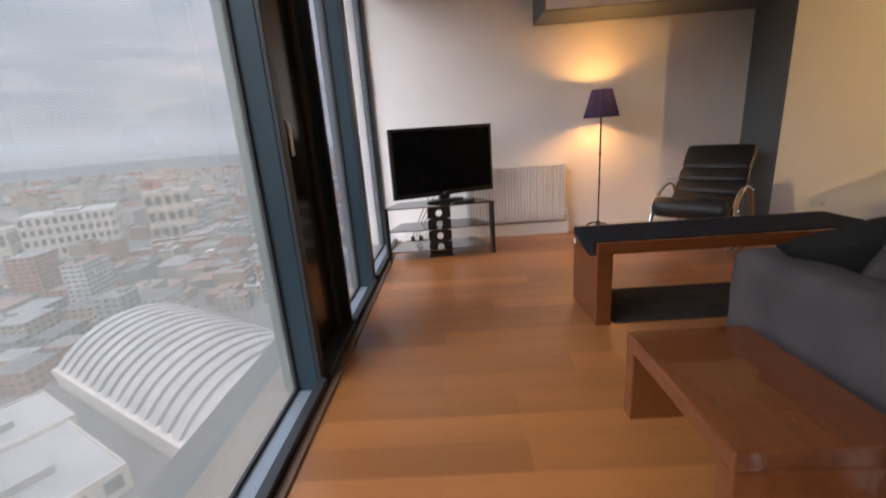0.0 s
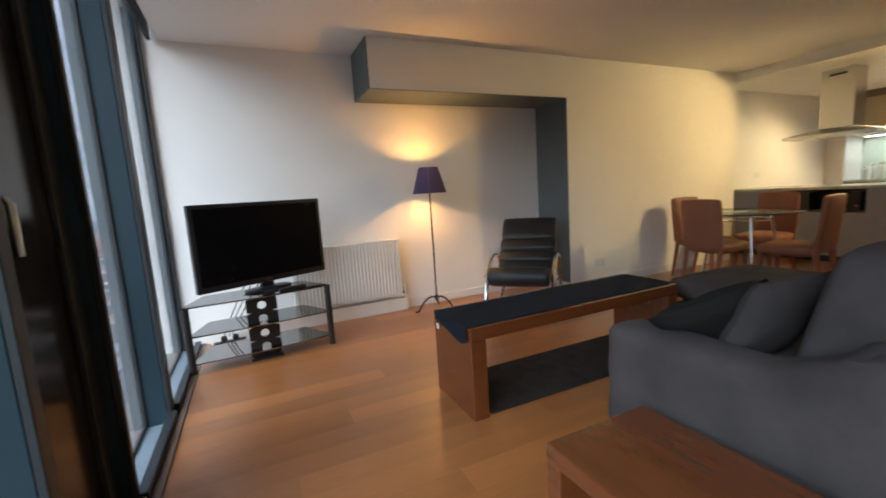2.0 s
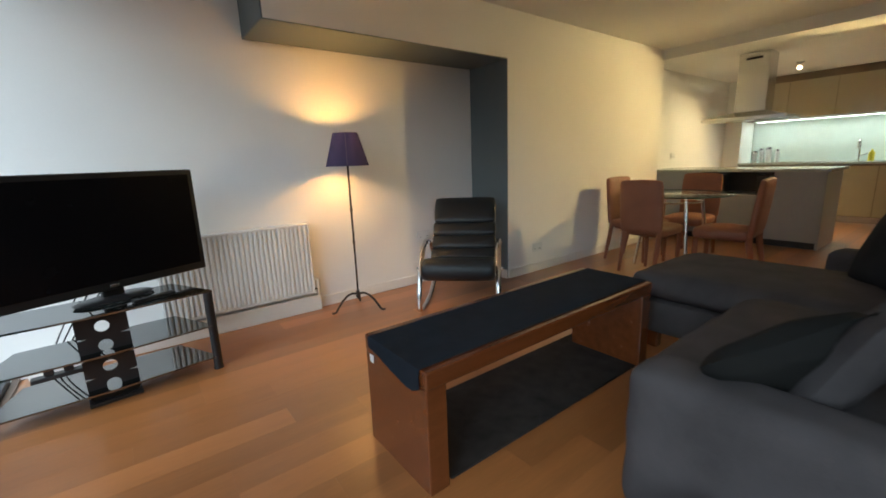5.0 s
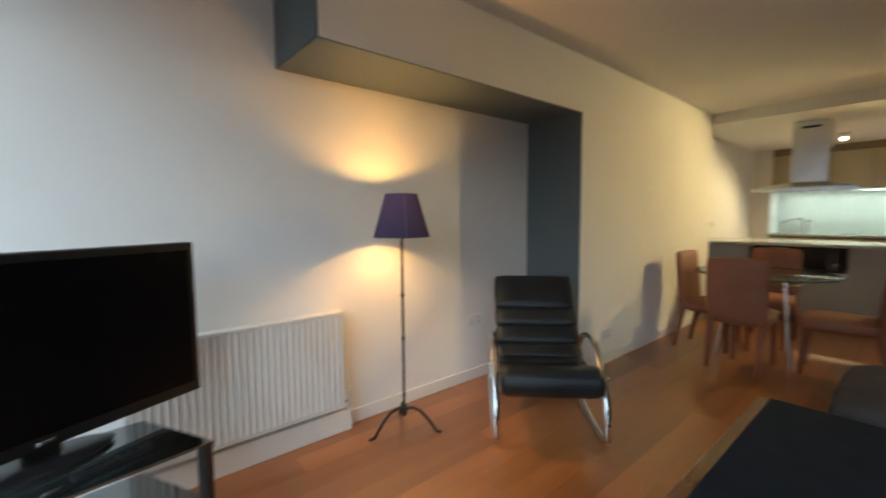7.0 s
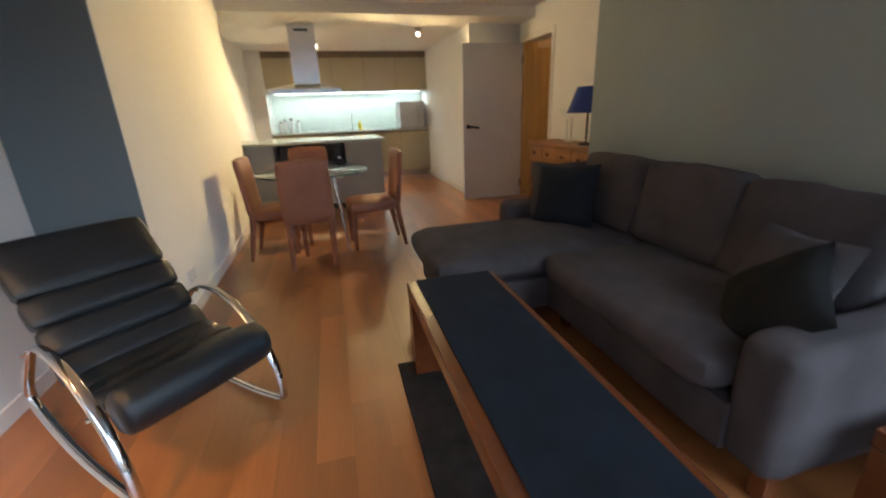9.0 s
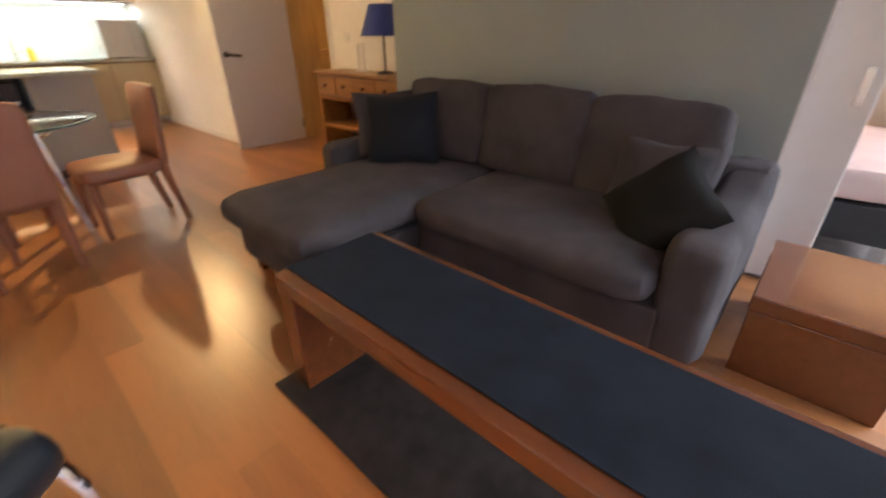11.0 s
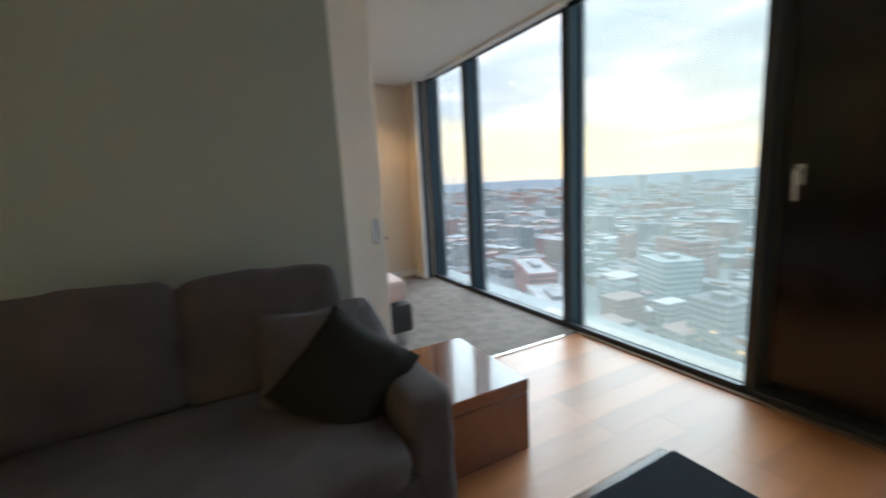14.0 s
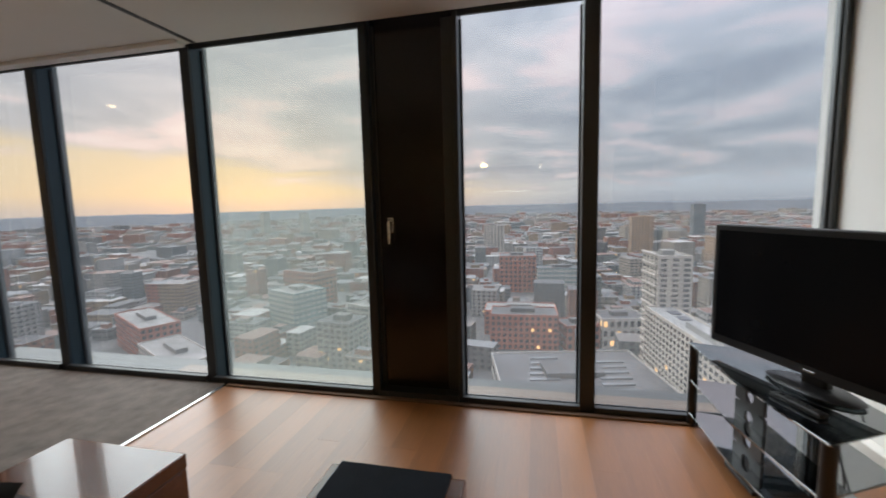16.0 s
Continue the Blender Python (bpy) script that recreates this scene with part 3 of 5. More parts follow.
def tv_stand():
    st = thing("tv_stand", "black glass television stand with a pierced centre column", "television stand", (0.51, 4.372, 0), 5.3)
    plan = [(-0.50, -0.02), (0.0, -0.05), (0.50, -0.02), (0.36, 0.33), (-0.36, 0.33)]
    for z in (0.072, 0.262, 0.466):
        part("shelf", prism([(x * (1.0 if z > 0.4 else 0.97), y) for x, y in plan], z, z + 0.010, 0.002), SMOKED, st, "smoked glass shelf")
    for x, y in ((-0.475, 0.0), (0.475, 0.0)):
        leg = part("leg", lathe([(0.024, 0.012), (0.024, 0.466)], 16, place=(x, y, 0)), BLACK, st, smooth=True)
        part("foot", lathe([(0.027, 0.0), (0.027, 0.012)], 16, place=(x, y, 0)), BLACK, leg)
    # centre column with four round holes
    n, w, z0, z1 = 24, 0.105, 0.02, 0.462
    hs = (0.09, 0.19, 0.30, 0.40)
    cuts = [z0] + [(hs[i] + hs[i + 1]) / 2 for i in range(3)] + [z1]
    for i, hz in enumerate(hs):
        col = bmesh.new()
        rows = []
        for y in (0.02, 0.032):
            vi, vo = [], []
            for k in range(n):
                a = k * math.tau / n + math.pi / n
                dx, dz = math.cos(a), math.sin(a)
                lim = min(w / abs(dx), ((cuts[i + 1] - hz) if dz > 0 else (hz - cuts[i])) / abs(dz))
                vi.append(col.verts.new((dx * 0.030, y, hz + dz * 0.030)))
                vo.append(col.verts.new((dx * lim, y, hz + dz * lim)))
            rows.append((vi, vo))
            for k in range(n):
                col.faces.new((vi[k], vi[(k + 1) % n], vo[(k + 1) % n], vo[k]))
        for q in (0, 1):
            A, B = rows[0][q], rows[1][q]
            for k in range(n):
                col.faces.new((A[k], A[(k + 1) % n], B[(k + 1) % n], B[k]))
        part("column_plate", col, BLACK, st, "black metal plate with a round cable hole")
    part("column_foot", box(-0.11, 0.11, -0.01, 0.10, 0.0, 0.02, 0.003, 1), BLACK, st)
    return st


tv_stand()
sb = thing("remote_control", "slim black remote control lying on the glass stand", "remote control", (0.74, 4.45, 0.4765), 20)
part("body", box(-0.10, 0.10, -0.022, 0.022, 0, 0.018, 0.006), BLACK, sb)
for i in range(5):
    part("button", box(-0.07 + i * 0.03, -0.055 + i * 0.03, -0.008, 0.008, 0.018, 0.020), STEEL, sb)
ex = thing("power_strip", "black power strip with plugs on the floor behind the stand", "power strip", (0.24, 4.90, 0.0), 6)
part("body", box(-0.12, 0.12, -0.03, 0.03, 0, 0.035, 0.006), BLACK, ex)
for x in (-0.04, 0.045):
    part("plug", box(x - 0.022, x + 0.022, -0.022, 0.022, 0.035, 0.075, 0.006), BLACK, ex)
random.seed(4)
for i in range(3):
    pts = []
    a, b = Vector((0.46 + 0.06 * i, 4.74, 0.60)), Vector((0.20 + 0.042 * i, 4.90, 0.077))
    for k in range(15):
        u = k / 14
        p = a.lerp(b, u) + Vector((-0.10 * math.sin(math.pi * u) * (0.4 + 0.4 * i), 0.04 * math.sin(5 * u + i), -0.22 * math.sin(math.pi * u) * (0.3 + 0.18 * i)))
        p.z = max(p.z, 0.006)
        pts.append(p)
    tagged(part("cable", tube(pts, 0.004, 6), BLACK, smooth=True), "thin black cable hanging behind the television", "cable", "television cables")


def radiator():
    x0, x1, z0, z1 = 0.78, 1.778, 0.155, 0.715
    r = thing("radiator", "white ribbed panel radiator on the wall", "radiator")
    bm = bmesh.new()
    nx = 30
    w = (x1 - x0 - 0.03) / nx
    prof = []
    for i in range(nx):
        xa = x0 + 0.015 + i * w
        prof += [(xa, 4.948), (xa + w * 0.22, 4.936), (xa + w * 0.62, 4.936), (xa + w * 0.84, 4.948)]
    prof.append((x1 - 0.015, 4.948))
    lo = [bm.verts.new((x, y, z0 + 0.02)) for x, y in prof]
    hi = [bm.verts.new((x, y, z1 - 0.02)) for x, y in prof]
    for i in range(len(prof) - 1):
        bm.faces.new((lo[i], lo[i + 1], hi[i + 1], hi[i]))
    part("ribbed_front", bm, ENAMEL, r)
    part("top_grille", box(x0, x1, 4.940, 5.0, z1 - 0.02, z1, 0.004), ENAMEL, r)
    part("bottom_edge", box(x0, x1, 4.940, 5.0, z0, z0 + 0.02, 0.004), ENAMEL, r)
    for x in (x0, x1 - 0.015):
        part("side_panel", box(x, x + 0.015, 4.938, 5.0, z0, z1, 0.003), ENAMEL, r)
    part("back_panel", box(x0 + 0.015, x1 - 0.015, 4.95, 5.0, z0 + 0.02, z1 - 0.02), ENAMEL, r)
    for x in (x0 + 0.2, x1 - 0.2):
        part("bracket", box(x, x + 0.03, 5.0, 5.03, z0 + 0.1, z1 - 0.1), ENAMEL, r)
    v = part("valve", lathe([(0.012, 0.0), (0.012, 0.05), (0.02, 0.055), (0.022, 0.11), (0.016, 0.125), (0.0, 0.127)], 16, place=(x1 + 0.035, 4.975, 0.13)), ENAMEL, r, "white thermostatic valve", smooth=True)
    part("valve_body", tube([(x1, 4.975, 0.18), (x1 + 0.035, 4.975, 0.18)], 0.011), STEEL, v)
    part("pipe", tube([(x1 + 0.035, 4.975, 0.0), (x1 + 0.035, 4.975, 0.14)], 0.008), ENAMEL, r)
    part("pipe", tube([(x0 - 0.03, 4.975, 0.0), (x0 - 0.03, 4.975, 0.18), (x0, 4.975, 0.18)], 0.008), ENAMEL, r)
    return r


radiator()
structure("pipe_casing", box(0.10, 1.832, 4.965, 5.018, 0.0, 0.125, 0.004, 1), TRIM, "low white boxed casing under the radiator", "pipe casing")


def socket(name, place, rz, label):
    s = thing(name, label, "socket", place, rz)
    part("plate", box(-0.073, 0.073, -0.008, 0, -0.043, 0.043, 0.003), PLASTIC, s)
    for x in (-0.045, 0.03):
        part("rocker", box(x, x + 0.016, -0.011, -0.008, 0.008, 0.028, 0.001, 1), PLASTIC, s)
        part("slot", box(x + 0.002, x + 0.012, -0.0086, -0.008, -0.02, -0.012), BLACK, s)
    return s


socket("wall_socket", (2.90, 5.03, 0.46), 0, "white double wall socket in the niche")
socket("wall_socket", (7.37, 4.80, 1.09), 0, "white double wall socket above the island")
socket("wall_socket", (3.95, 4.53, 0.25), 0, "white double wall socket near the floor")


def switch(place, rz, label):
    s = thing("light_switch", label, "light switch", place, rz)
    part("plate", box(-0.043, 0.043, -0.008, 0, -0.043, 0.043, 0.003), PLASTIC, s)
    part("rocker", box(-0.010, 0.010, -0.012, -0.008, -0.018, 0.018, 0.002, 1), PLASTIC, s)
    return s


switch((5.55, 0.92, 1.15), 180, "white light switch on the wall by the door")


def floor_lamp():
    fl = thing("floor_lamp", "lit floor lamp with a blue-violet shade on an iron tripod", "floor lamp", (2.05, 4.745, 0))
    part("pole", tube([(0, 0, 0.10), (0, 0, 0.50), (0, 0, 1.15)], 0.0075, 10), IRON, fl, smooth=True)
    for z in (0.55, 0.80):
        part("knop", lathe([(0.0075, z - 0.015), (0.013, z), (0.0075, z + 0.015)], 12), IRON, fl)
    part("hub", lathe([(0.008, 0.09), (0.018, 0.11), (0.018, 0.145), (0.008, 0.17)], 14), IRON, fl, smooth=True)
    for a in (173, -49, 62):
        c, s = math.cos(radians(a)), math.sin(radians(a))
        pts = [(r * c, r * s, z) for r, z in ((0.01, 0.135), (0.05, 0.142), (0.09, 0.128), (0.13, 0.092), (0.165, 0.045), (0.185, 0.014), (0.205, 0.008), (0.218, 0.014))]
        part("leg", tube(pts, [0.009] * 6 + [0.008, 0.009], 8), IRON, fl, "curved iron leg", smooth=True)
    bm = bmesh.new()
    seg = 40
    rings = []
    for r, z in ((0.158, 1.130), (0.090, 1.368), (0.087, 1.368), (0.155, 1.130)):
        rings.append([bm.verts.new((r * math.cos(k * math.tau / seg), r * math.sin(k * math.tau / seg), z)) for k in range(seg)])
    for i in range(4):
        A, B = rings[i], rings[(i + 1) % 4]
        for k in range(seg):
            bm.faces.new((A[k], A[(k + 1) % seg], B[(k + 1) % seg], B[k]))
    part("shade", bm, SHADE_LIT, fl, "blue-violet fabric shade", smooth=True)
    part("seam", tube([(-0.0685, -0.1450, 1.131), (-0.039, -0.0828, 1.367)], 0.003, 6), SHADE, fl)
    part("shade_ring", tube([(0.088 * math.cos(k * math.tau / 24), 0.088 * math.sin(k * math.tau / 24), 1.355) for k in range(24)], 0.002, 6, closed=True), IRON, fl)
    for a in (0, 120, 240):
        part("shade_spoke", tube([(0, 0, 1.16), (0.134 * math.cos(radians(a)), 0.134 * math.sin(radians(a)), 1.19)], 0.0018, 6), IRON, fl)
    part("bulb_holder", lathe([(0.0, 1.150), (0.012, 1.150), (0.014, 1.18), (0.0, 1.185)], 16), PLASTIC, fl, smooth=True)
    return fl


SHADE_LIT = bpy.data.materials.new("translucent_blue_violet_shade")
nt, N, L = node_tree(SHADE_LIT)
o, d, t2, mx = N.new("ShaderNodeOutputMaterial"), N.new("ShaderNodeBsdfDiffuse"), N.new("ShaderNodeBsdfTranslucent"), N.new("ShaderNodeMixShader")
wv = N.new("ShaderNodeTexNoise")
wv.inputs["Scale"].default_value = 200
rp = N.new("ShaderNodeValToRGB")
rp.color_ramp.elements[0].color, rp.color_ramp.elements[1].color = (0.080, 0.078, 0.15, 1), (0.12, 0.11, 0.20, 1)
L.new(wv.outputs["Fac"], rp.inputs[0])
L.new(rp.outputs[0], d.inputs[0])
t2.inputs[0].default_value = (0.065, 0.062, 0.14, 1)
mx.inputs[0].default_value = 0.5
L.new(d.outputs[0], mx.inputs[1])
L.new(t2.outputs[0], mx.inputs[2])
L.new(mx.outputs[0], o.inputs[0])
floor_lamp()


def rocking_chair():
    # local: x across, y forward (towards the sitter's feet), z up
    rc = thing("rocking_chair", "black leather rocking lounge chair on a chrome frame", "rocking chair", (2.57, 4.11, 0), 135)
    hw = 0.265
    prof = [(0.06, 0.325), (-0.055, 0.352), (-0.17, 0.328), (-0.28, 0.31), (-0.39, 0.325), (-0.47, 0.405), (-0.55, 0.505), (-0.63, 0.605), (-0.69, 0.68), (-0.785, 0.80)]
    # padded rolls along the profile
    rolls = ((1, 2, 0.05, "seat_roll"), (2, 3, 0.056, "seat_roll"), (3, 4, 0.056, "seat_roll"), (4, 5, 0.052, "back_roll"), (5, 6, 0.045, "back_roll"), (6, 7, 0.045, "back_roll"), (7, 9, 0.048, "headrest"))
    for a, b, th, nm in rolls:
        p, q = Vector((0, *prof[a])), Vector((0, *prof[b]))
        d = q - p
        ln = d.length
        bm = soft(-hw, hw, -ln / 2 + 0.001, ln / 2 - 0.001, -th, th * 0.75, round_=0.022, puff=0.007, n=8, wrinkle=0.003, seed=a)
        ang = math.degrees(math.atan2(d.z, d.y))
        mid = (p + q) / 2
        part(nm, bm, LEATHER, rc, smooth=True, at=pose(mid.x, mid.y, mid.z, ang, 0, 0) if d.y > 0 else pose(mid.x, mid.y, mid.z, ang + 180, 0, 0))
    ends = [(0.02, -hw - 0.008), (0.062, -hw - 0.004), (0.078, -hw + 0.010), (0.084, -hw + 0.04)]
    prof_roll = ends + [(0.086, 0)] + [(r, -z) for r, z in reversed(ends)]
    part("front_roll", lathe(prof_roll, 28), LEATHER, rc, "thick rolled black leather front bolster", smooth=True, at=pose(0, 0.01, 0.355, 0, 90, 0))
    part("underframe", tube([(-hw, -0.06, 0.30), (hw, -0.06, 0.30)], 0.012), CHROME, rc, smooth=True)
    part("underframe", tube([(-hw, -0.50, 0.37), (hw, -0.50, 0.37)], 0.012), CHROME, rc, smooth=True)
    loop = [(0.05, 0.065), (0.04, 0.17), (-0.02, 0.30), (-0.12, 0.42), (-0.25, 0.49), (-0.40, 0.50), (-0.52, 0.45), (-0.62, 0.36), (-0.74, 0.24), (-0.79, 0.17), (-0.76, 0.12), (-0.66, 0.075), (-0.50, 0.030), (-0.33, 0.013), (-0.16, 0.016), (-0.02, 0.030), (0.035, 0.042)]
    fine = []
    n = len(loop)
    for i in range(n):
        p0, p1, p2, p3 = (Vector(loop[(i + k) % n]) for k in (-1, 0, 1, 2))
        for u in (0, 0.25, 0.5, 0.75):
            fine.append(0.5 * ((2 * p1) + (p2 - p0) * u + (2 * p0 - 5 * p1 + 4 * p2 - p3) * u * u + (3 * p1 - p0 - 3 * p2 + p3) * u ** 3))
    for s in (-1, 1):
        fr = part("side_frame", tube([(s * (hw + 0.03), a, max(b, 0.013)) for a, b in fine], 0.020, 10, flat=0.55, closed=True), CHROME, rc, "curved chrome rocker and arm", smooth=True)
        for a, b in ((-0.06, 0.345), (-0.52, 0.45)):
            part("bolt", tube([(s * (hw - 0.01), a, b), (s * (hw + 0.06), a, b)], 0.009), CHROME, fr)
    return rc


rocking_chair()


# ---- coffee table, runner, rug, side table ----
def slab_table(name, x0, x1, y0, y1, h, thick, along, label):
    t = thing(name, label, "table")
    m = WOOD if along == "x" else WOOD_Y
    part("tabletop", box(x0, x1, y0, y1, h - thick, h, 0.006), m, t)
    if along == "x":
        part("leg", box(x0, x0 + 0.085, y0 + 0.004, y1 - 0.004, 0, h - thick, 0.005), WOOD, t)
        part("leg", box(x1 - 0.085, x1, y0 + 0.004, y1 - 0.004, 0, h - thick, 0.005), WOOD, t)
    else:
        part("leg", box(x0 + 0.004, x1 - 0.004, y0, y0 + 0.06, 0, h - thick, 0.005), WOOD_Y, t)
        part("leg", box(x0 + 0.004, x1 - 0.004, y1 - 0.06, y1, 0, h - thick, 0.005), WOOD_Y, t)
    return t


slab_table("coffee_table", 1.385, 2.86, 2.83, 3.265, 0.47, 0.065, "x", "long red-brown wooden coffee table with slab ends")
slab_table("side_table", 1.25, 1.68, 1.525, 2.125, 0.335, 0.06, "y", "low red-brown wooden side table with slab ends")
ru = thing("table_runner", "black-blue woven runner draped along the coffee table", "table runner")
bm = bmesh.new()
nx, ny = 40, 8
g = []
for i in range(nx + 1):
    row = []
    for j in range(ny + 1):
        v = j / ny
        u = i / nx
        s = -0.16 + u * (1.48 + 0.16)
        y = 2.862 + v * 0.358
        drop = 0.045 + 0.075 * (1 - v) ** 1.3 - 0.05 * max(0, 0.18 - v) / 0.18
        if s < 0:
            x, z = 1.374 + 0.002 * math.sin(v * 9), 0.476 + s / 0.16 * max(drop, 0.03)
        else:
            x, z = 1.374 + s, 0.476 + 0.0012 * noise.noise(Vector((s * 8, v * 6, 0)))
        row.append(bm.verts.new((x, y, z)))
    g.append(row)
for i in range(nx):
    for j in range(ny):
        bm.faces.new((g[i][j], g[i + 1][j], g[i + 1][j + 1], g[i][j + 1]))
geo = bmesh.ops.extrude_face_region(bm, geom=bm.faces[:])
for v in geo["geom"]:
    if isinstance(v, bmesh.types.BMVert):
        v.co.z -= 0.004
        v.co.x += 0.003
part("cloth", bm, RUNNER, ru)
part("tag", box(1.366, 1.369, 3.165, 3.19, 0.385, 0.415), PLASTIC, ru, "small white sewn tag")
tagged(part("rug", box(1.49, 2.90, 2.85, 3.335, 0.0, 0.010, 0.004, 1), RUG), "charcoal woven rug under the coffee table", "rug")


# ---- sofa ----
def sofa():
    s = thing("sofa", "charcoal corner sofa with a chaise end and three back cushions", "sofa")
    part("base", soft(1.90, 3.80, 1.50, 2.40, 0.10, 0.31, 0.03, 0.004, 8), SOFA, s, smooth=True)
    part("chaise_base", soft(3.06, 3.83, 2.30, 3.00, 0.10, 0.30, 0.03, 0.004, 8), SOFA, s, smooth=True)
    part("seat_cushion", soft(1.945, 3.055, 1.66, 2.46, 0.305, 0.462, 0.065, 0.018, 12, seed=1), SOFA, s, smooth=True)
    part("chaise_cushion", soft(3.055, 3.85, 1.66, 3.07, 0.300, 0.458, 0.07, 0.016, 12, seed=2), SOFA, s, smooth=True)
    part("backrest", soft(1.765, 4.02, 1.475, 1.665, 0.10, 0.67, 0.06, 0.006, 10), SOFA, s, smooth=True)
    for i, (a, b) in enumerate(((1.955, 2.54), (2.545, 3.15), (3.155, 3.78))):
        part("back_cushion", soft(a, b, -0.10, 0.10, 0.0, 0.455, 0.036, 0.022, 14, 0.010, seed=5 + i), SOFA, s, smooth=True, at=pose(0, (1.745, 1.74, 1.75)[i], (0.435, 0.45, 0.45)[i], (15, 13, 14)[i], 0, 0))
    for nm, a, b, y1, zf in (("arm", 1.75, 1.945, 2.37, 0.56), ("arm", 3.86, 4.03, 2.33, 0.56)):
        bm = soft(a, b, 1.47, y1, 0.09, zf, 0.055, 0.006, 14, seed=a)
        for v in bm.verts:
            if v.co.z > 0.35:
                u = max(0.0, min(1.0, (1.86 - v.co.y) / 0.34))
                v.co.z += 0.11 * u * u * (3 - 2 * u)
        part(nm, bm, SOFA, s, smooth=True)
    for x, y in ((1.80, 1.53), (1.80, 2.31), (3.78, 2.92), (3.12, 2.92), (3.95, 1.53), (3.0, 2.3)):
        part("leg", box(x - 0.03, x + 0.03, y - 0.03, y + 0.03, 0, 0.11, 0.005), WOOD, s, "short wooden foot")
    return s


sofa()
for nm, m_, w, h, t, place, rot, lab in (
        ("cushion", PILLOW, 0.44, 0.42, 0.15, (3.56, 2.03, 0.655), (22, 4, 34), "dark blue-grey scatter cushion on the chaise"),
        ("cushion", SOFA, 0.40, 0.40, 0.15, (3.80, 1.95, 0.65), (14, 0, 62), "charcoal scatter cushion leaning on the sofa arm"),
        ("cushion", SOFA, 0.38, 0.36, 0.14, (2.12, 1.96, 0.605), (24, 0, -6), "charcoal scatter cushion against the sofa back"),
        ("cushion", PILLOW_B, 0.39, 0.39, 0.15, (2.05, 2.10, 0.565), (56, 40, 16), "black-olive scatter cushion propped on one corner")):
    c = thing(nm, lab, "cushion", group="scatter cushions")
    c.matrix_basis = pose(*place, *rot)
    part("cover", pillow(w, h, t, seed=len(lab)), m_, c, smooth=True)


# ---- sideboard ----
def sideboard():
    x0, x1, y0, y1, h = 4.385, 5.60, 0.94, 1.29, 0.86
    s = thing("sideboard", "honey pine sideboard with a drawer row and open shelves", "sideboard")
    part("top", box(x0 - 0.02, x1 + 0.03, y0 - 0.005, y1 + 0.025, h - 0.03, h, 0.006), PINE, s)
    for x in (x0, (x0 + x1) / 2 - 0.012, x1 - 0.025):
        part("side_panel", box(x, x + 0.025, y0, y1, 0.0, h - 0.03, 0.002, 1), PINE, s)
    part("back_panel", box(x0 + 0.025, x1 - 0.025, y0, y0 + 0.012, 0.03, h - 0.03), PINE_DARK, s)
    for z in (0.04, 0.33, 0.60):
        part("shelf", box(x0 + 0.025, x1 - 0.025, y0 + 0.012, y1 - 0.006, z, z + 0.03, 0.002, 1), PINE, s)
    for i in range(4):
        a = x0 + 0.03 + i * 0.2965
        d = part("drawer", box(a, a + 0.2855, y1 - 0.02, y1 + 0.004, 0.64, 0.822, 0.004), PINE, s, "pine drawer front")
        part("knob", lathe([(0.006, 0), (0.006, 0.012), (0.017, 0.018), (0.015, 0.03), (0.0, 0.033)], 14), PINE_DARK, d, "turned dark knob", smooth=True, at=pose(a + 0.143, y1 + 0.004, 0.735, -90, 0, 0))
    return s


sideboard()
tl = thing("table_lamp", "unlit table lamp with a royal blue shade on the sideboard", "table lamp", (4.73, 1.13, 0.86))
part("stem", tube([(0, 0, 0.02), (0, 0, 0.32)], 0.009), IRON, tl, smooth=True)
part("base", lathe([(0.0, 0.0), (0.075, 0.0), (0.075, 0.012), (0.02, 0.025), (0.0, 0.025)], 28), IRON, tl, smooth=True)
bm = bmesh.new()
rings = [[bm.verts.new((r * math.cos(k * math.tau / 36), r * math.sin(k * math.tau / 36), z)) for k in range(36)] for r, z in ((0.195, 0.30), (0.110, 0.535), (0.107, 0.535), (0.192, 0.30))]
for i in range(4):
    for k in range(36):
        bm.faces.new((rings[i][k], rings[i][(k + 1) % 36], rings[(i + 1) % 4][(k + 1) % 36], rings[(i + 1) % 4][k]))
part("shade", bm, SHADE_BLUE, tl, "royal blue fabric shade", smooth=True)
part("shade_spoke", tube([(-0.19, 0, 0.32), (0.19, 0, 0.32)], 0.003), IRON, tl)
for x, hh in ((5.20, 0.235), (5.12, 0.25)):
    cs = thing("candlestick", "slim pale candlestick standing on the sideboard", "candlestick", (x, 1.06, 0.86), group="candlesticks")
    part("base", lathe([(0.0, 0.0), (0.035, 0.0), (0.03, 0.010), (0.008, 0.02), (0.008, 0.06), (0.013, 0.07), (0.0, 0.07)], 18), ENAMEL, cs, smooth=True)
    part("candle", lathe([(0.010, 0.07), (0.009, hh), (0.0, hh + 0.003)], 12), ENAMEL, cs, "white candle", smooth=True)


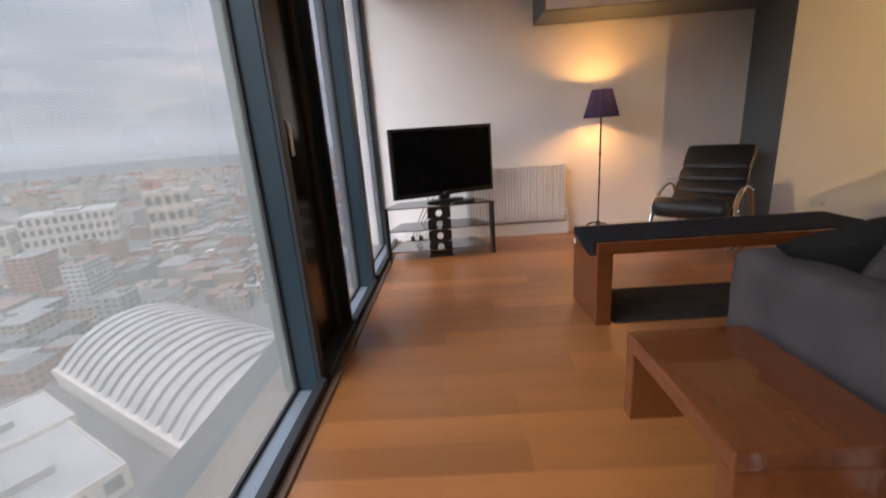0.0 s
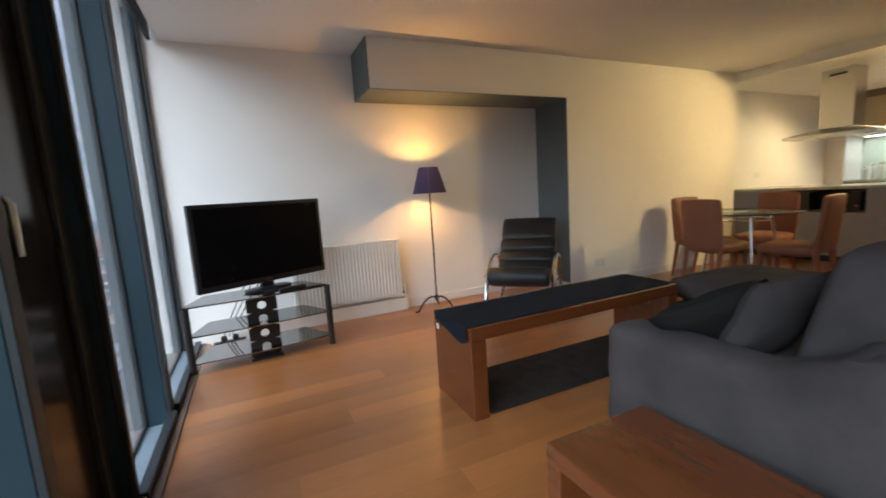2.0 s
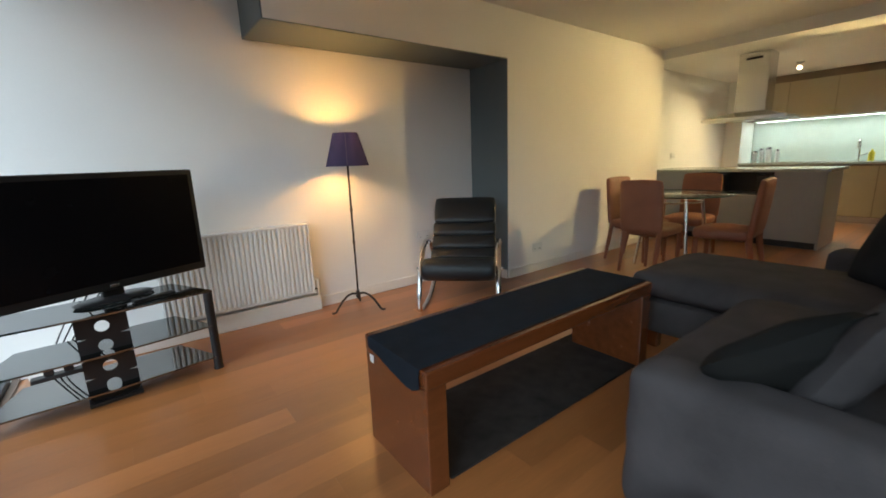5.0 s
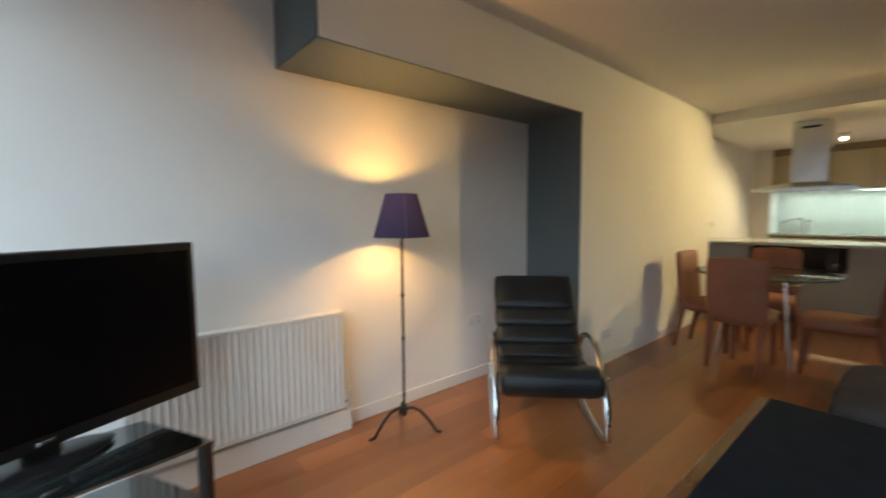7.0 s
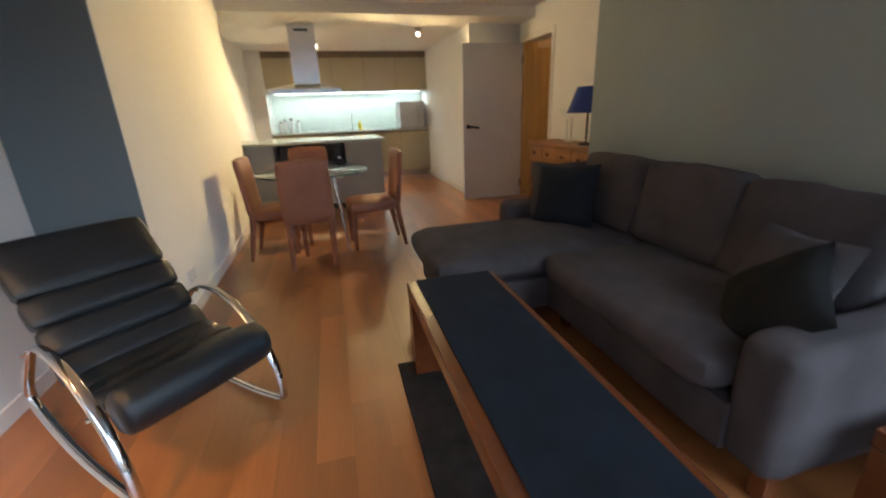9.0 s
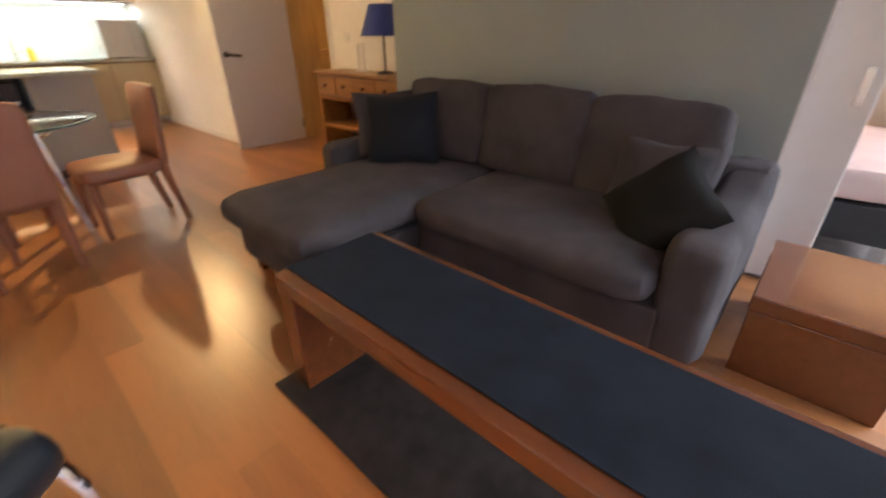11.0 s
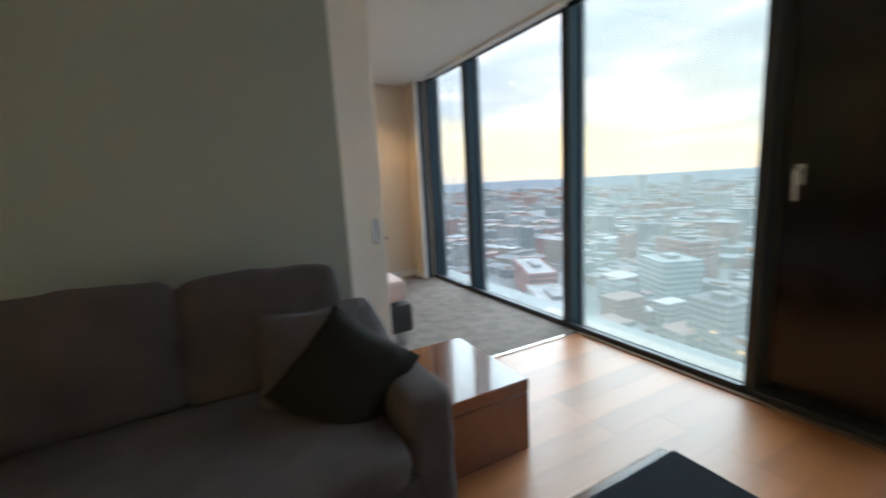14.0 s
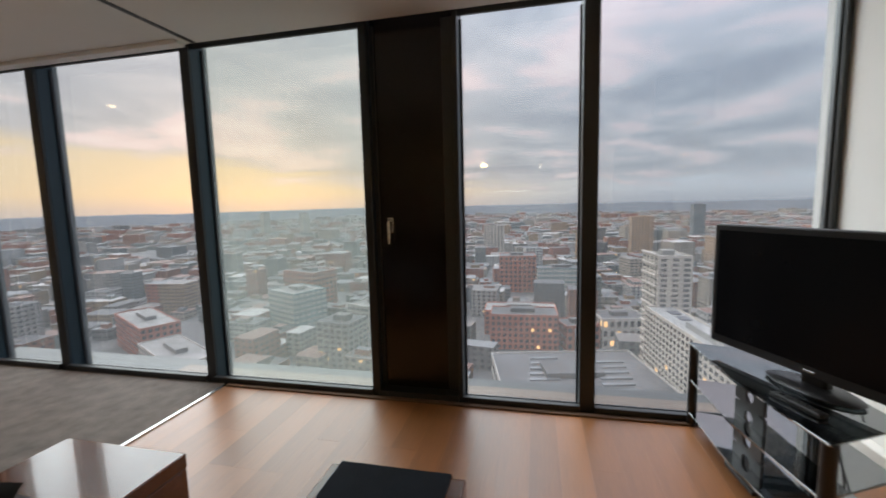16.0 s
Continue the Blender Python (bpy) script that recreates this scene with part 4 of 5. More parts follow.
# ---- dining table and chairs ----
dt = thing("dining_table", "round glass dining table on splayed chrome legs", "dining table", (5.12, 3.73, 0))
part("tabletop", lathe([(0.0, 0.728), (0.49, 0.728), (0.495, 0.731), (0.495, 0.737), (0.49, 0.740), (0.0, 0.740)], 64), TABLE_GLASS, dt, "pale green glass top", smooth=True)
part("glass_edge", tube([(0.498 * math.cos(k * math.tau / 64), 0.498 * math.sin(k * math.tau / 64), 0.734) for k in range(64)], 0.0065, 6, closed=True), GLASS_EDGE, dt, "dark green polished edge", smooth=True)
for a in (45, 135, 225, 315):
    c_, s_ = math.cos(radians(a)), math.sin(radians(a))
    lg = part("leg", tube([(c_ * 0.36, s_ * 0.36, 0.0), (c_ * 0.25, s_ * 0.25, 0.71)], 0.016, 12), CHROME, dt, "chrome leg", smooth=True)
    part("pad", lathe([(0.035, 0.71), (0.035, 0.728)], 16, place=(c_ * 0.25, s_ * 0.25, 0)), CHROME, lg)
part("ring", tube([(0.255 * math.cos(k * math.tau / 32), 0.255 * math.sin(k * math.tau / 32), 0.66) for k in range(32)], 0.009, 8, closed=True), CHROME, dt, smooth=True)


def dining_chair():
    # local: y forward, back at y = 0
    c = thing("dining_chair", "rust-brown leather upholstered high-back dining chair", "chair", group="chairs round the dining table")
    bm = soft(-0.20, 0.20, -0.028, 0.028, 0.0, 0.50, 0.026, 0.006, 8, 0.002)
    part("backrest", bm, RUST, c, smooth=True, at=pose(0, -0.015, 0.40, 6, 0, 0))
    part("seat", soft(-0.20, 0.20, 0.0, 0.43, 0.36, 0.46, 0.035, 0.014, 8), RUST, c, smooth=True)
    for x in (-0.17, 0.17):
        part("leg", tube([(x, 0.40, 0.37), (x, 0.405, 0.0)], [0.026, 0.017], 4), RUST, c)
        part("leg", tube([(x, -0.005, 0.42), (x, -0.02, 0.30), (x, -0.075, 0.0)], [0.028, 0.026, 0.017], 4), RUST, c)
    return c


ch = dining_chair()
ch.matrix_basis = pose(4.58, 3.78, 0, 0, 0, -90)
copy_thing(ch, pose(5.05, 4.25, 0, 0, 0, 176))
copy_thing(ch, pose(5.05, 3.02, 0, 0, 0, 4))
copy_thing(ch, pose(5.86, 3.80, 0, 0, 0, 90))


# ---- kitchen ----
def island():
    y0, y1 = 2.87, 4.79
    s = thing("kitchen_island", "pale grey kitchen island with an open black recess", "kitchen island")
    part("end_panel", box(6.76, 7.50, y0 + 0.02, y0 + 0.045, 0.0, 0.875, 0.002, 1), LAMINATE, s)
    part("front_panel", box(6.76, 6.785, y0 + 0.045, 3.36, 0.08, 0.875, 0.002, 1), LAMINATE, s)
    part("front_panel", box(6.76, 6.785, 3.36, 4.24, 0.08, 0.60, 0.002, 1), LAMINATE, s)
    part("front_panel", box(6.76, 6.785, 4.24, y1, 0.08, 0.875, 0.002, 1), LAMINATE, s)
    part("recess", box(6.79, 7.10, 3.36, 4.24, 0.60, 0.615), BLACK, s, "black inside of the recess")
    part("recess", box(7.10, 7.11, 3.36, 4.24, 0.60, 0.875), BLACK, s, "black inside of the recess")
    part("body", box(7.12, 7.48, y0 + 0.05, y1, 0.08, 0.875), LAMINATE, s)
    part("plinth", box(6.80, 7.45, y0 + 0.05, y1, 0.0, 0.08), FRAME, s)
    return s


island()
tagged(part("island_worktop", box(6.66, 7.54, 2.85, 4.795, 0.877, 0.912, 0.004), WORKTOP), "pale glossy stone worktop on the island", "worktop")
for y0, y1 in ((3.90, 4.18), (3.42, 3.54)):
    mw = thing("appliance", "small black appliance in the island recess", "appliance")
    part("body", box(6.80, 7.02, y0, y1, 0.616, 0.84, 0.008), BLACK, mw)
    part("dial", lathe([(0.0, 0), (0.018, 0), (0.018, 0.008), (0.0, 0.008)], 16), STEEL, mw, at=pose(6.80, (y0 + y1) / 2 - 0.03, 0.68, 0, -90, 0))


def hood():
    s = thing("cooker_hood", "stainless steel chimney cooker hood over the island", "cooker hood")
    bm = bmesh.new()
    lo = [(6.80, 3.33, 1.50), (7.35, 3.33, 1.50), (7.35, 4.22, 1.50), (6.80, 4.22, 1.50)]
    mi = [(x, y, 1.535) for x, y, z in lo]
    hi = [(6.93, 3.57, 1.60), (7.22, 3.57, 1.60), (7.22, 3.91, 1.60), (6.93, 3.91, 1.60)]
    R = [[bm.verts.new(p) for p in r] for r in (lo, mi, hi)]
    bm.faces.new(R[0][::-1])
    bm.faces.new(R[2])
    for A, B in zip(R, R[1:]):
        for k in range(4):
            bm.faces.new((A[k], A[(k + 1) % 4], B[(k + 1) % 4], B[k]))
    part("canopy", bm, STEEL, s)
    part("chimney", box(6.935, 7.215, 3.58, 3.90, 1.60, KH, 0.002, 1), STEEL, s)
    part("vent", box(6.930, 6.935, 3.66, 3.82, 2.20, 2.225), BLACK, s)
    for y in (3.5, 3.78, 4.05):
        part("filter", box(6.9, 7.25, y - 0.12, y + 0.12, 1.494, 1.5), STEEL, s)
    return s


hood()
W = (4.55 - 1.645) / 5
for i in range(5):
    y0 = 1.645 + i * W
    u = thing("wall_cupboard", "beige gloss handleless wall cupboard", "cupboard", group="kitchen wall cupboards")
    part("body", box(9.37, 9.92, y0, y0 + W, 1.61, 2.17), BROWN_BODY_GAP, u)
    part("door", box(9.35, 9.37, y0 + 0.003, y0 + W - 0.003, 1.61, 2.17, 0.002, 1), GLOSSBEIGE, u, "beige gloss door")
    b = thing("base_cupboard", "beige gloss handleless kitchen base cupboard", "cupboard", group="kitchen base cupboards")
    part("body", box(9.32, 9.92, y0, y0 + W, 0.10, 0.875), BROWN_BODY_GAP, b)
    part("door", box(9.30, 9.32, y0 + 0.003, y0 + W - 0.003, 0.11, 0.85, 0.002, 1), GLOSSBEIGE, b, "beige gloss door")
    part("plinth", box(9.36, 9.92, y0, y0 + W, 0.0, 0.10), STEEL, b)
# brown strip put in for the shadow gap above the cupboards
structure("cupboard_shadow_gap", box(9.36, 9.92, 1.645, 4.55, 2.17, KH), BROWN_BODY_GAP, "brown panel standing in for the shadow gap between cupboards and ceiling", "panel")
structure("kitchen_pier", box(9.30, 9.92, 4.55, 4.80, 0.0, KH), PAINT, "white painted pier beside the kitchen units", "wall")
tagged(part("kitchen_worktop", box(9.28, 9.92, 1.645, 4.55, 0.877, 0.912, 0.004), WORKTOP), "pale glossy stone worktop along the kitchen wall", "worktop")
structure("splashback", box(9.90, 9.92, 1.645, 4.55, 0.912, 1.61), SPLASH, "pale green glass splashback under the cupboards", "splashback")
part_strip = thing("strip_light", "lit slim strip light under the wall cupboards", "light")
part("housing", box(9.60, 9.68, 1.75, 4.45, 1.592, 1.61), STEEL, part_strip)
part("diffuser", box(9.605, 9.675, 1.76, 4.44, 1.588, 1.592), STRIPGLOW, part_strip, "glowing pale diffuser")
ov = thing("microwave_oven", "silver-grey microwave oven on the worktop", "microwave oven")
part("body", box(9.38, 9.88, 1.70, 2.19, 0.918, 1.40, 0.006), SILVER, ov)
part("door", box(9.365, 9.38, 1.82, 2.18, 0.93, 1.39, 0.004), SILVER, ov)
part("handle", tube([(9.35, 1.84, 0.98), (9.35, 1.84, 1.34)], 0.008), STEEL, ov)
for x in (9.42, 9.84):
    for y in (1.75, 2.14):
        part("foot", box(x - 0.015, x + 0.015, y - 0.015, y + 0.015, 0.912, 0.918), BLACK, ov)
for y, hh, rr in ((4.42, 0.20, 0.035), (4.33, 0.24, 0.03), (4.22, 0.26, 0.042), (4.10, 0.22, 0.03)):
    j = thing("storage_jar", "slim pale storage jar on the kitchen worktop", "jar", (9.66, y, 0.912), group="jars on the worktop")
    part("jar", lathe([(0.0, 0.0), (rr, 0.0), (rr, hh * 0.8), (rr * 0.8, hh * 0.84), (0.0, hh * 0.84)], 18), ENAMEL, j, smooth=True)
    part("lid", lathe([(0.0, hh * 0.84), (rr * 0.85, hh * 0.84), (rr * 0.85, hh), (0.0, hh)], 18), STEEL, j, smooth=True)
yl = thing("sponge_bottle", "yellow washing-up bottle beside the sink", "bottle", (9.62, 2.95, 0.912))
part("bottle", lathe([(0.0, 0.0), (0.035, 0.0), (0.037, 0.02), (0.034, 0.12), (0.015, 0.15), (0.012, 0.17), (0.0, 0.17)], 18), YELLOW, yl, smooth=True)
tp = thing("kitchen_tap", "curved chrome kitchen mixer tap at the sink", "tap", (9.74, 3.10, 0.912))
part("spout", tube([(0, 0, 0)] + [(-0.09 + 0.09 * math.cos(a), 0, 0.24 + 0.09 * math.sin(a)) for a in [k * math.pi / 10 for k in range(11)]] + [(-0.18, 0, 0.19)], 0.011, 10), CHROME, tp, smooth=True)
part("lever", tube([(0, -0.02, 0.08), (0, -0.09, 0.11)], 0.007), CHROME, tp)


def ceiling_spot(name, x, y, z, label, tilt=None):
    s = thing(name, label, "ceiling light", (x, y, z), group="ceiling spotlights")
    part("rim", lathe([(0.042, -0.005), (0.055, -0.005), (0.057, 0.0)], 24), STEEL, s)
    part("lens", lathe([(0.0, -0.007), (0.041, -0.007), (0.041, -0.001)], 24), GLOW, s, "glowing halogen face")
    return s


def track_spot(x, y, z, target):
    s = thing("spotlight", "lit steel spotlight on the kitchen ceiling", "spotlight", (x, y, z), group="kitchen spotlights")
    d = (Vector(target) - Vector((x, y, z - 0.09))).normalized()
    part("base", lathe([(0.0, 0.0), (0.045, 0.0), (0.045, -0.015), (0.0, -0.015)], 20), STEEL, s)
    part("arm", tube([(0, 0, -0.015), (0, 0, -0.05)], 0.008), STEEL, s)
    c = Vector((0, 0, -0.075))
    part("can", tube([c - d * 0.05, c - d * 0.03, c + d * 0.03], [0.016, 0.026, 0.028], 18), STEEL, s, smooth=True)
    part("lens", tube([c + d * 0.031, c + d * 0.034], 0.022, 18), GLOW, s, "glowing halogen face")
    return s


track_spot(7.11, 2.24, KH, (3.0, 3.3, 1.2))
track_spot(8.20, 3.60, KH, (4.0, 3.3, 1.2))
ceiling_spot("downlight", 0.87, -0.95, H, "round recessed downlight in the bedroom ceiling")

# ---- bedroom ----
bd = thing("bed", "low double bed with a bare pale mattress and dark base", "bed")
part("mattress", soft(1.20, 3.05, -0.95, 0.70, 0.33, 0.52, 0.05, 0.012, 8), SHEET, bd, smooth=True)
part("base", soft(1.18, 3.07, -0.97, 0.72, 0.11, 0.33, 0.02, 0.002, 6), DARKBED, bd, smooth=True)
for x in (1.25, 3.0):
    for y in (-0.9, 0.65):
        part("leg", box(x - 0.03, x + 0.03, y - 0.03, y + 0.03, 0.004, 0.11), STEEL, bd, "steel foot")
ds = thing("chest_of_drawers", "black chest of drawers against the bedroom wall", "chest of drawers")
part("body", box(0.80, 1.20, -1.20, -0.80, 0.01, 0.62, 0.004, 1), FRAME, ds)
part("top", box(0.775, 1.225, -1.215, -0.775, 0.62, 0.645, 0.005), FRAME, ds)
for z in (0.06, 0.25, 0.44):
    d_ = part("drawer", box(0.815, 1.185, -0.80, -0.787, z, z + 0.17, 0.003, 1), FRAME, ds)
    part("handle", box(0.97, 1.03, -0.787, -0.772, z + 0.085, z + 0.095), STEEL, d_, "small steel pull")
tagged(part("door_stop", lathe([(0.0, 0.0), (0.02, 0.0), (0.02, 0.03), (0.0, 0.035)], 14, place=(6.62, 1.55, 0)), STEEL), "small steel door stop on the floor", "door stop")


# ---- oak floorboards ----
def floorboards():
    fl = thing("floor", "glossy orange-brown oak board floor", "floor", kind="structure")
    meshes = {}
    random.seed(11)

    def board(x0, x1, y0, y1):
        key = (round(x1 - x0, 2), round(y1 - y0, 3))
        if key not in meshes:
            w, d = key
            bm = box(0.0, w, 0.0, d, -0.02, 0.0)
            top = [e for e in bm.edges if all(v.co.z > -0.001 for v in e.verts)]
            bmesh.ops.bevel(bm, geom=top, offset=0.0004, segments=1, affect="EDGES")
            me = bpy.data.meshes.new("board")
            bm.to_mesh(me)
            bm.free()
            me.materials.append(BOARD)
            meshes[key] = me
        ob = new("board", meshes[key])
        ob.parent = fl
        ob.matrix_basis = pose(x0, y0, 0)

    bw = 0.145
    y = 1.26
    while y < 5.02:
        y1 = min(y + bw, 5.03)
        xa, xb = 0.062, 9.92
        x = xa
        first = random.choice((0.5, 0.8, 1.1, 1.4))
        while x < xb - 0.01:
            x1 = min(xb, x + (first or random.choice((1.2, 1.5, 1.8))))
            first = 0
            if xb - x1 < 0.3:
                x1 = xb
            board(x, x1, y, y1)
            x = x1
        y = y1
    for y, y1 in ((0.60, 0.78), (0.78, 0.94), (0.94, 1.10), (1.10, 1.26)):
        x = 4.28
        for ln in (0.9, 0.9, 0.7):
            board(x, x + ln, y, y1)
            x += ln


floorboards()


# ---- the city below ----
GZ = -110.0
ASPHALT = mat("grey_city_ground", (0.10, 0.10, 0.10), 0.9, vary=0.3, scale=0.02, bump_scale=0.3)
ROOFGREY = mat("grey_roof_felt", (0.085, 0.085, 0.09), 0.85, vary=0.3, scale=0.05, bump_scale=0.6)
ROOFPALE = mat("pale_grey_roof_glazing", (0.13, 0.14, 0.15), 0.6, vary=0.2, scale=0.05, bump_scale=0.5)
PALEROOF = mat("pale_roof_gravel", (0.20, 0.195, 0.185), 0.85, vary=0.25, scale=0.06, bump_scale=0.5)
WHITEROOF = mat("white_roof_sheet", (0.25, 0.25, 0.245), 0.6, vary=0.14, scale=0.05, bump_scale=0.5)
BRICKRED = mat("red_brick_facade", (0.34, 0.105, 0.068), 0.85, vary=0.18, scale=0.08, bump_scale=1.5)
STONE = mat("pale_stone_facade", (0.38, 0.36, 0.33), 0.8, vary=0.10, scale=0.08, bump_scale=1.0)
CONCRETE = mat("white_concrete_facade", (0.40, 0.365, 0.32), 0.75, vary=0.06, scale=0.05, bump_scale=1.0)
TAN = mat("tan_facade", (0.36, 0.225, 0.13), 0.8, vary=0.1, scale=0.05, bump_scale=1.0)
DARKF = mat("dark_facade", (0.06, 0.065, 0.085), 0.5, vary=0.1, scale=0.05, bump_scale=1.0)
TEAL = mat("blue_green_glass_facade", (0.16, 0.24, 0.25), 0.25, vary=0.15, scale=0.08, bump_scale=0.6)
DARKGLASS = mat("dark_window_glass", (0.03, 0.04, 0.05), 0.15, vary=0.2, scale=0.2)
LITGLASS = emitter("lit_window", (1.0, 0.60, 0.28), 1.3)

g = bmesh.new()
bmesh.ops.create_grid(g, x_segments=2, y_segments=2, size=4300, matrix=Matrix.Translation((0, 0, GZ)))
structure("ground", g, ASPHALT, "grey city ground reaching the horizon", "ground")


def city_material():
    m = bpy.data.materials.new("mixed_city_fabric")
    nt, N, L = node_tree(m)
    o, b = N.new("ShaderNodeOutputMaterial"), N.new("ShaderNodeBsdfPrincipled")
    L.new(b.outputs[0], o.inputs[0])
    geo, r = N.new("ShaderNodeNewGeometry"), N.new("ShaderNodeValToRGB")
    L.new(geo.outputs["Random Per Island"], r.inputs[0])
    r.color_ramp.interpolation = "CONSTANT"
    cols = ((0.0, (0.36, 0.10, 0.06)), (0.16, (0.38, 0.33, 0.27)), (0.30, (0.17, 0.17, 0.17)), (0.42, (0.32, 0.13, 0.08)), (0.55, (0.36, 0.35, 0.33)), (0.66, (0.14, 0.17, 0.18)), (0.76, (0.34, 0.23, 0.14)), (0.86, (0.46, 0.46, 0.45)), (0.94, (0.22, 0.26, 0.24)))
    e = r.color_ramp.elements
    e[0].position, e[0].color = 0.0, (*cols[0][1], 1)
    e[1].position, e[1].color = cols[-1][0], (*cols[-1][1], 1)
    for p, c in cols[1:-1]:
        q = e.new(p)
        q.color = (*c, 1)
    t, n = N.new("ShaderNodeTexCoord"), N.new("ShaderNodeTexNoise")
    n.inputs["Scale"].default_value, n.inputs["Detail"].default_value = 0.12, 4
    L.new(t.outputs["Object"], n.inputs["Vector"])
    k = N.new("ShaderNodeMapRange")
    k.inputs[3].default_value, k.inputs[4].default_value = 0.36, 0.85
    L.new(n.outputs["Fac"], k.inputs[0])
    mx = N.new("ShaderNodeMix")
    mx.data_type, mx.blend_type = "RGBA", "MULTIPLY"
    mx.inputs[0].default_value = 1
    L.new(r.outputs[0], mx.inputs[6])
    L.new(k.outputs[0], mx.inputs[7])
    # flat tops carry dark felt, gravel or sheet
    up, top = N.new("ShaderNodeSeparateXYZ"), N.new("ShaderNodeMix")
    L.new(geo.outputs["Normal"], up.inputs[0])
    rr = N.new("ShaderNodeValToRGB")
    rr.color_ramp.interpolation = "CONSTANT"
    mul = N.new("ShaderNodeMath")
    mul.operation = "MULTIPLY"
    mul.inputs[1].default_value = 37.0
    fr = N.new("ShaderNodeMath")
    fr.operation = "FRACT"
    L.new(geo.outputs["Random Per Island"], mul.inputs[0])
    L.new(mul.outputs[0], fr.inputs[0])
    L.new(fr.outputs[0], rr.inputs[0])
    q = rr.color_ramp.elements
    q[0].position, q[0].color = 0.0, (0.055, 0.055, 0.06, 1)
    q[1].position, q[1].color = 0.94, (0.30, 0.29, 0.28, 1)
    for p, c in ((0.3, (0.11, 0.10, 0.095)), (0.55, (0.14, 0.075, 0.06)), (0.72, (0.13, 0.135, 0.14))):
        q.new(p).color = (*c, 1)
    st = N.new("ShaderNodeMath")
    st.operation = "GREATER_THAN"
    st.inputs[1].default_value = 0.5
    L.new(up.outputs[2], st.inputs[0])
    top.data_type = "RGBA"
    L.new(st.outputs[0], top.inputs[0])
    L.new(mx.outputs[2], top.inputs[6])
    L.new(rr.outputs[0], top.inputs[7])
    L.new(top.outputs[2], b.inputs["Base Color"])
    b.inputs["Roughness"].default_value = 0.8
    return m


CITY = city_material()


def building(name, label, cx, cy, w, d, top, rz, wall, roof, floors, cols_w, cols_d, win=DARKGLASS, base=GZ, lit=0.0, gap=0.45):
    """A block with parapet, roof and one window object per opening; w runs along local x, d along local y."""
    h = top - base
    b = thing(name, label, "building", (cx, cy, base), rz)
    part("wall", box(-w / 2, w / 2, -d / 2, d / 2, 0, h), wall, b)
    rf = part("roof", box(-w / 2 + 0.6, w / 2 - 0.6, -d / 2 + 0.6, d / 2 - 0.6, h, h + 0.15), roof, b)
    for x0, x1, y0, y1 in ((-w / 2, w / 2, -d / 2, -d / 2 + 0.5), (-w / 2, w / 2, d / 2 - 0.5, d / 2), (-w / 2, -w / 2 + 0.5, -d / 2 + 0.5, d / 2 - 0.5), (w / 2 - 0.5, w / 2, -d / 2 + 0.5, d / 2 - 0.5)):
        part("parapet", box(x0, x1, y0, y1, h, h + 1.0), wall, b)
    part("plant_room", box(-w * 0.16, w * 0.12, -d * 0.2, d * 0.16, h + 0.15, h + 3.2), roof, rf)
    fh = h / floors
    made = {}
    for f in range(floors):
        for side, n, ln in (("x", cols_d, d), ("y", cols_w, w), ("-y", cols_w, w)):
            cw = ln / max(n, 1)
            for i in range(n):
                key = (side[-1], random.random() < lit)
                a = -ln / 2 + (i + 0.5) * cw
                if key not in made:
                    bw, bh = cw * (1 - gap), fh * 0.55
                    bm = box(-0.12, 0.12, -bw / 2, bw / 2, -bh / 2, bh / 2) if key[0] == "x" else box(-bw / 2, bw / 2, -0.12, 0.12, -bh / 2, bh / 2)
                    ob = part("window", bm, LITGLASS if key[1] else win, b)
                    made[key] = ob.data
                else:
                    ob = new("window", made[key])
                    ob.parent = b
                z = (f + 0.55) * fh
                ob.matrix_basis = pose(w / 2, a, z) if side == "x" else pose(a, d / 2 if side == "y" else -d / 2, z)
    return b


random.seed(21)
CITY_FIXED = []


def site(*a, **k):
    CITY_FIXED.append((a[2], a[3], 0.62 * max(a[4], a[5]) + 8))
    return building(*a, **k)


site("warehouse", "broad flat-roofed grey hall beside the tower", -222, 24, 62, 84, -92, 12, STONE, ROOFGREY, 2, 8, 10)
for i in range(14):
    tagged(part("rooflight", box(-1.2, 1.2, -8, 8, 0, 0.8), ROOFPALE, at=pose(-240 + (i % 7) * 7.5, 8 + (i // 7) * 36, -91.85, 0, 0, 12)), "long pale rooflight on the flat hall roof", "rooflight", "rooflights on the hall")
site("brick_warehouse", "red brick warehouse with rows of windows", -316, -6, 26, 50, -84, 3, BRICKRED, ROOFGREY, 6, 6, 12, lit=0.04)
site("brick_block", "red brick block with a pale roof", -352, -10, 30, 60, -90, 3, BRICKRED, PALEROOF, 5, 6, 12)
site("brick_office", "dark red brick office block", -520, -20, 34, 44, -66, 5, BRICKRED, ROOFGREY, 8, 6, 8)
site("green_office", "long blue-green glazed office block", -500, 34, 24, 60, -78, 6, TEAL, ROOFGREY, 6, 5, 14, win=STONE, gap=0.2)
site("small_block", "low red brick block beside the street", -320, 34, 22, 26, -92, 20, BRICKRED, ROOFGREY, 3, 4, 5)
site("stone_hall", "old stone hall with lit arches", -330, 66, 26, 34, -88, 10, STONE, ROOFGREY, 3, 5, 7, lit=0.12)
site("white_tower_block", "white slab tower block far off", -924, -89, 22, 44, -52, 0, CONCRETE, ROOFGREY, 14, 4, 6)
site("gold_tower", "tan tower block far off", -890, 208, 26, 40, -36, 0, TAN, TAN, 16, 4, 7)
site("dark_tower", "slim dark tower far off", -1200, 416, 26, 28, -19, 0, DARKF, DARKF, 20, 3, 4, win=TEAL)
site("tan_block", "stepped tan office block", -720, 300, 40, 60, -62, 0, TAN, ROOFGREY, 9, 6, 9, lit=0.05)
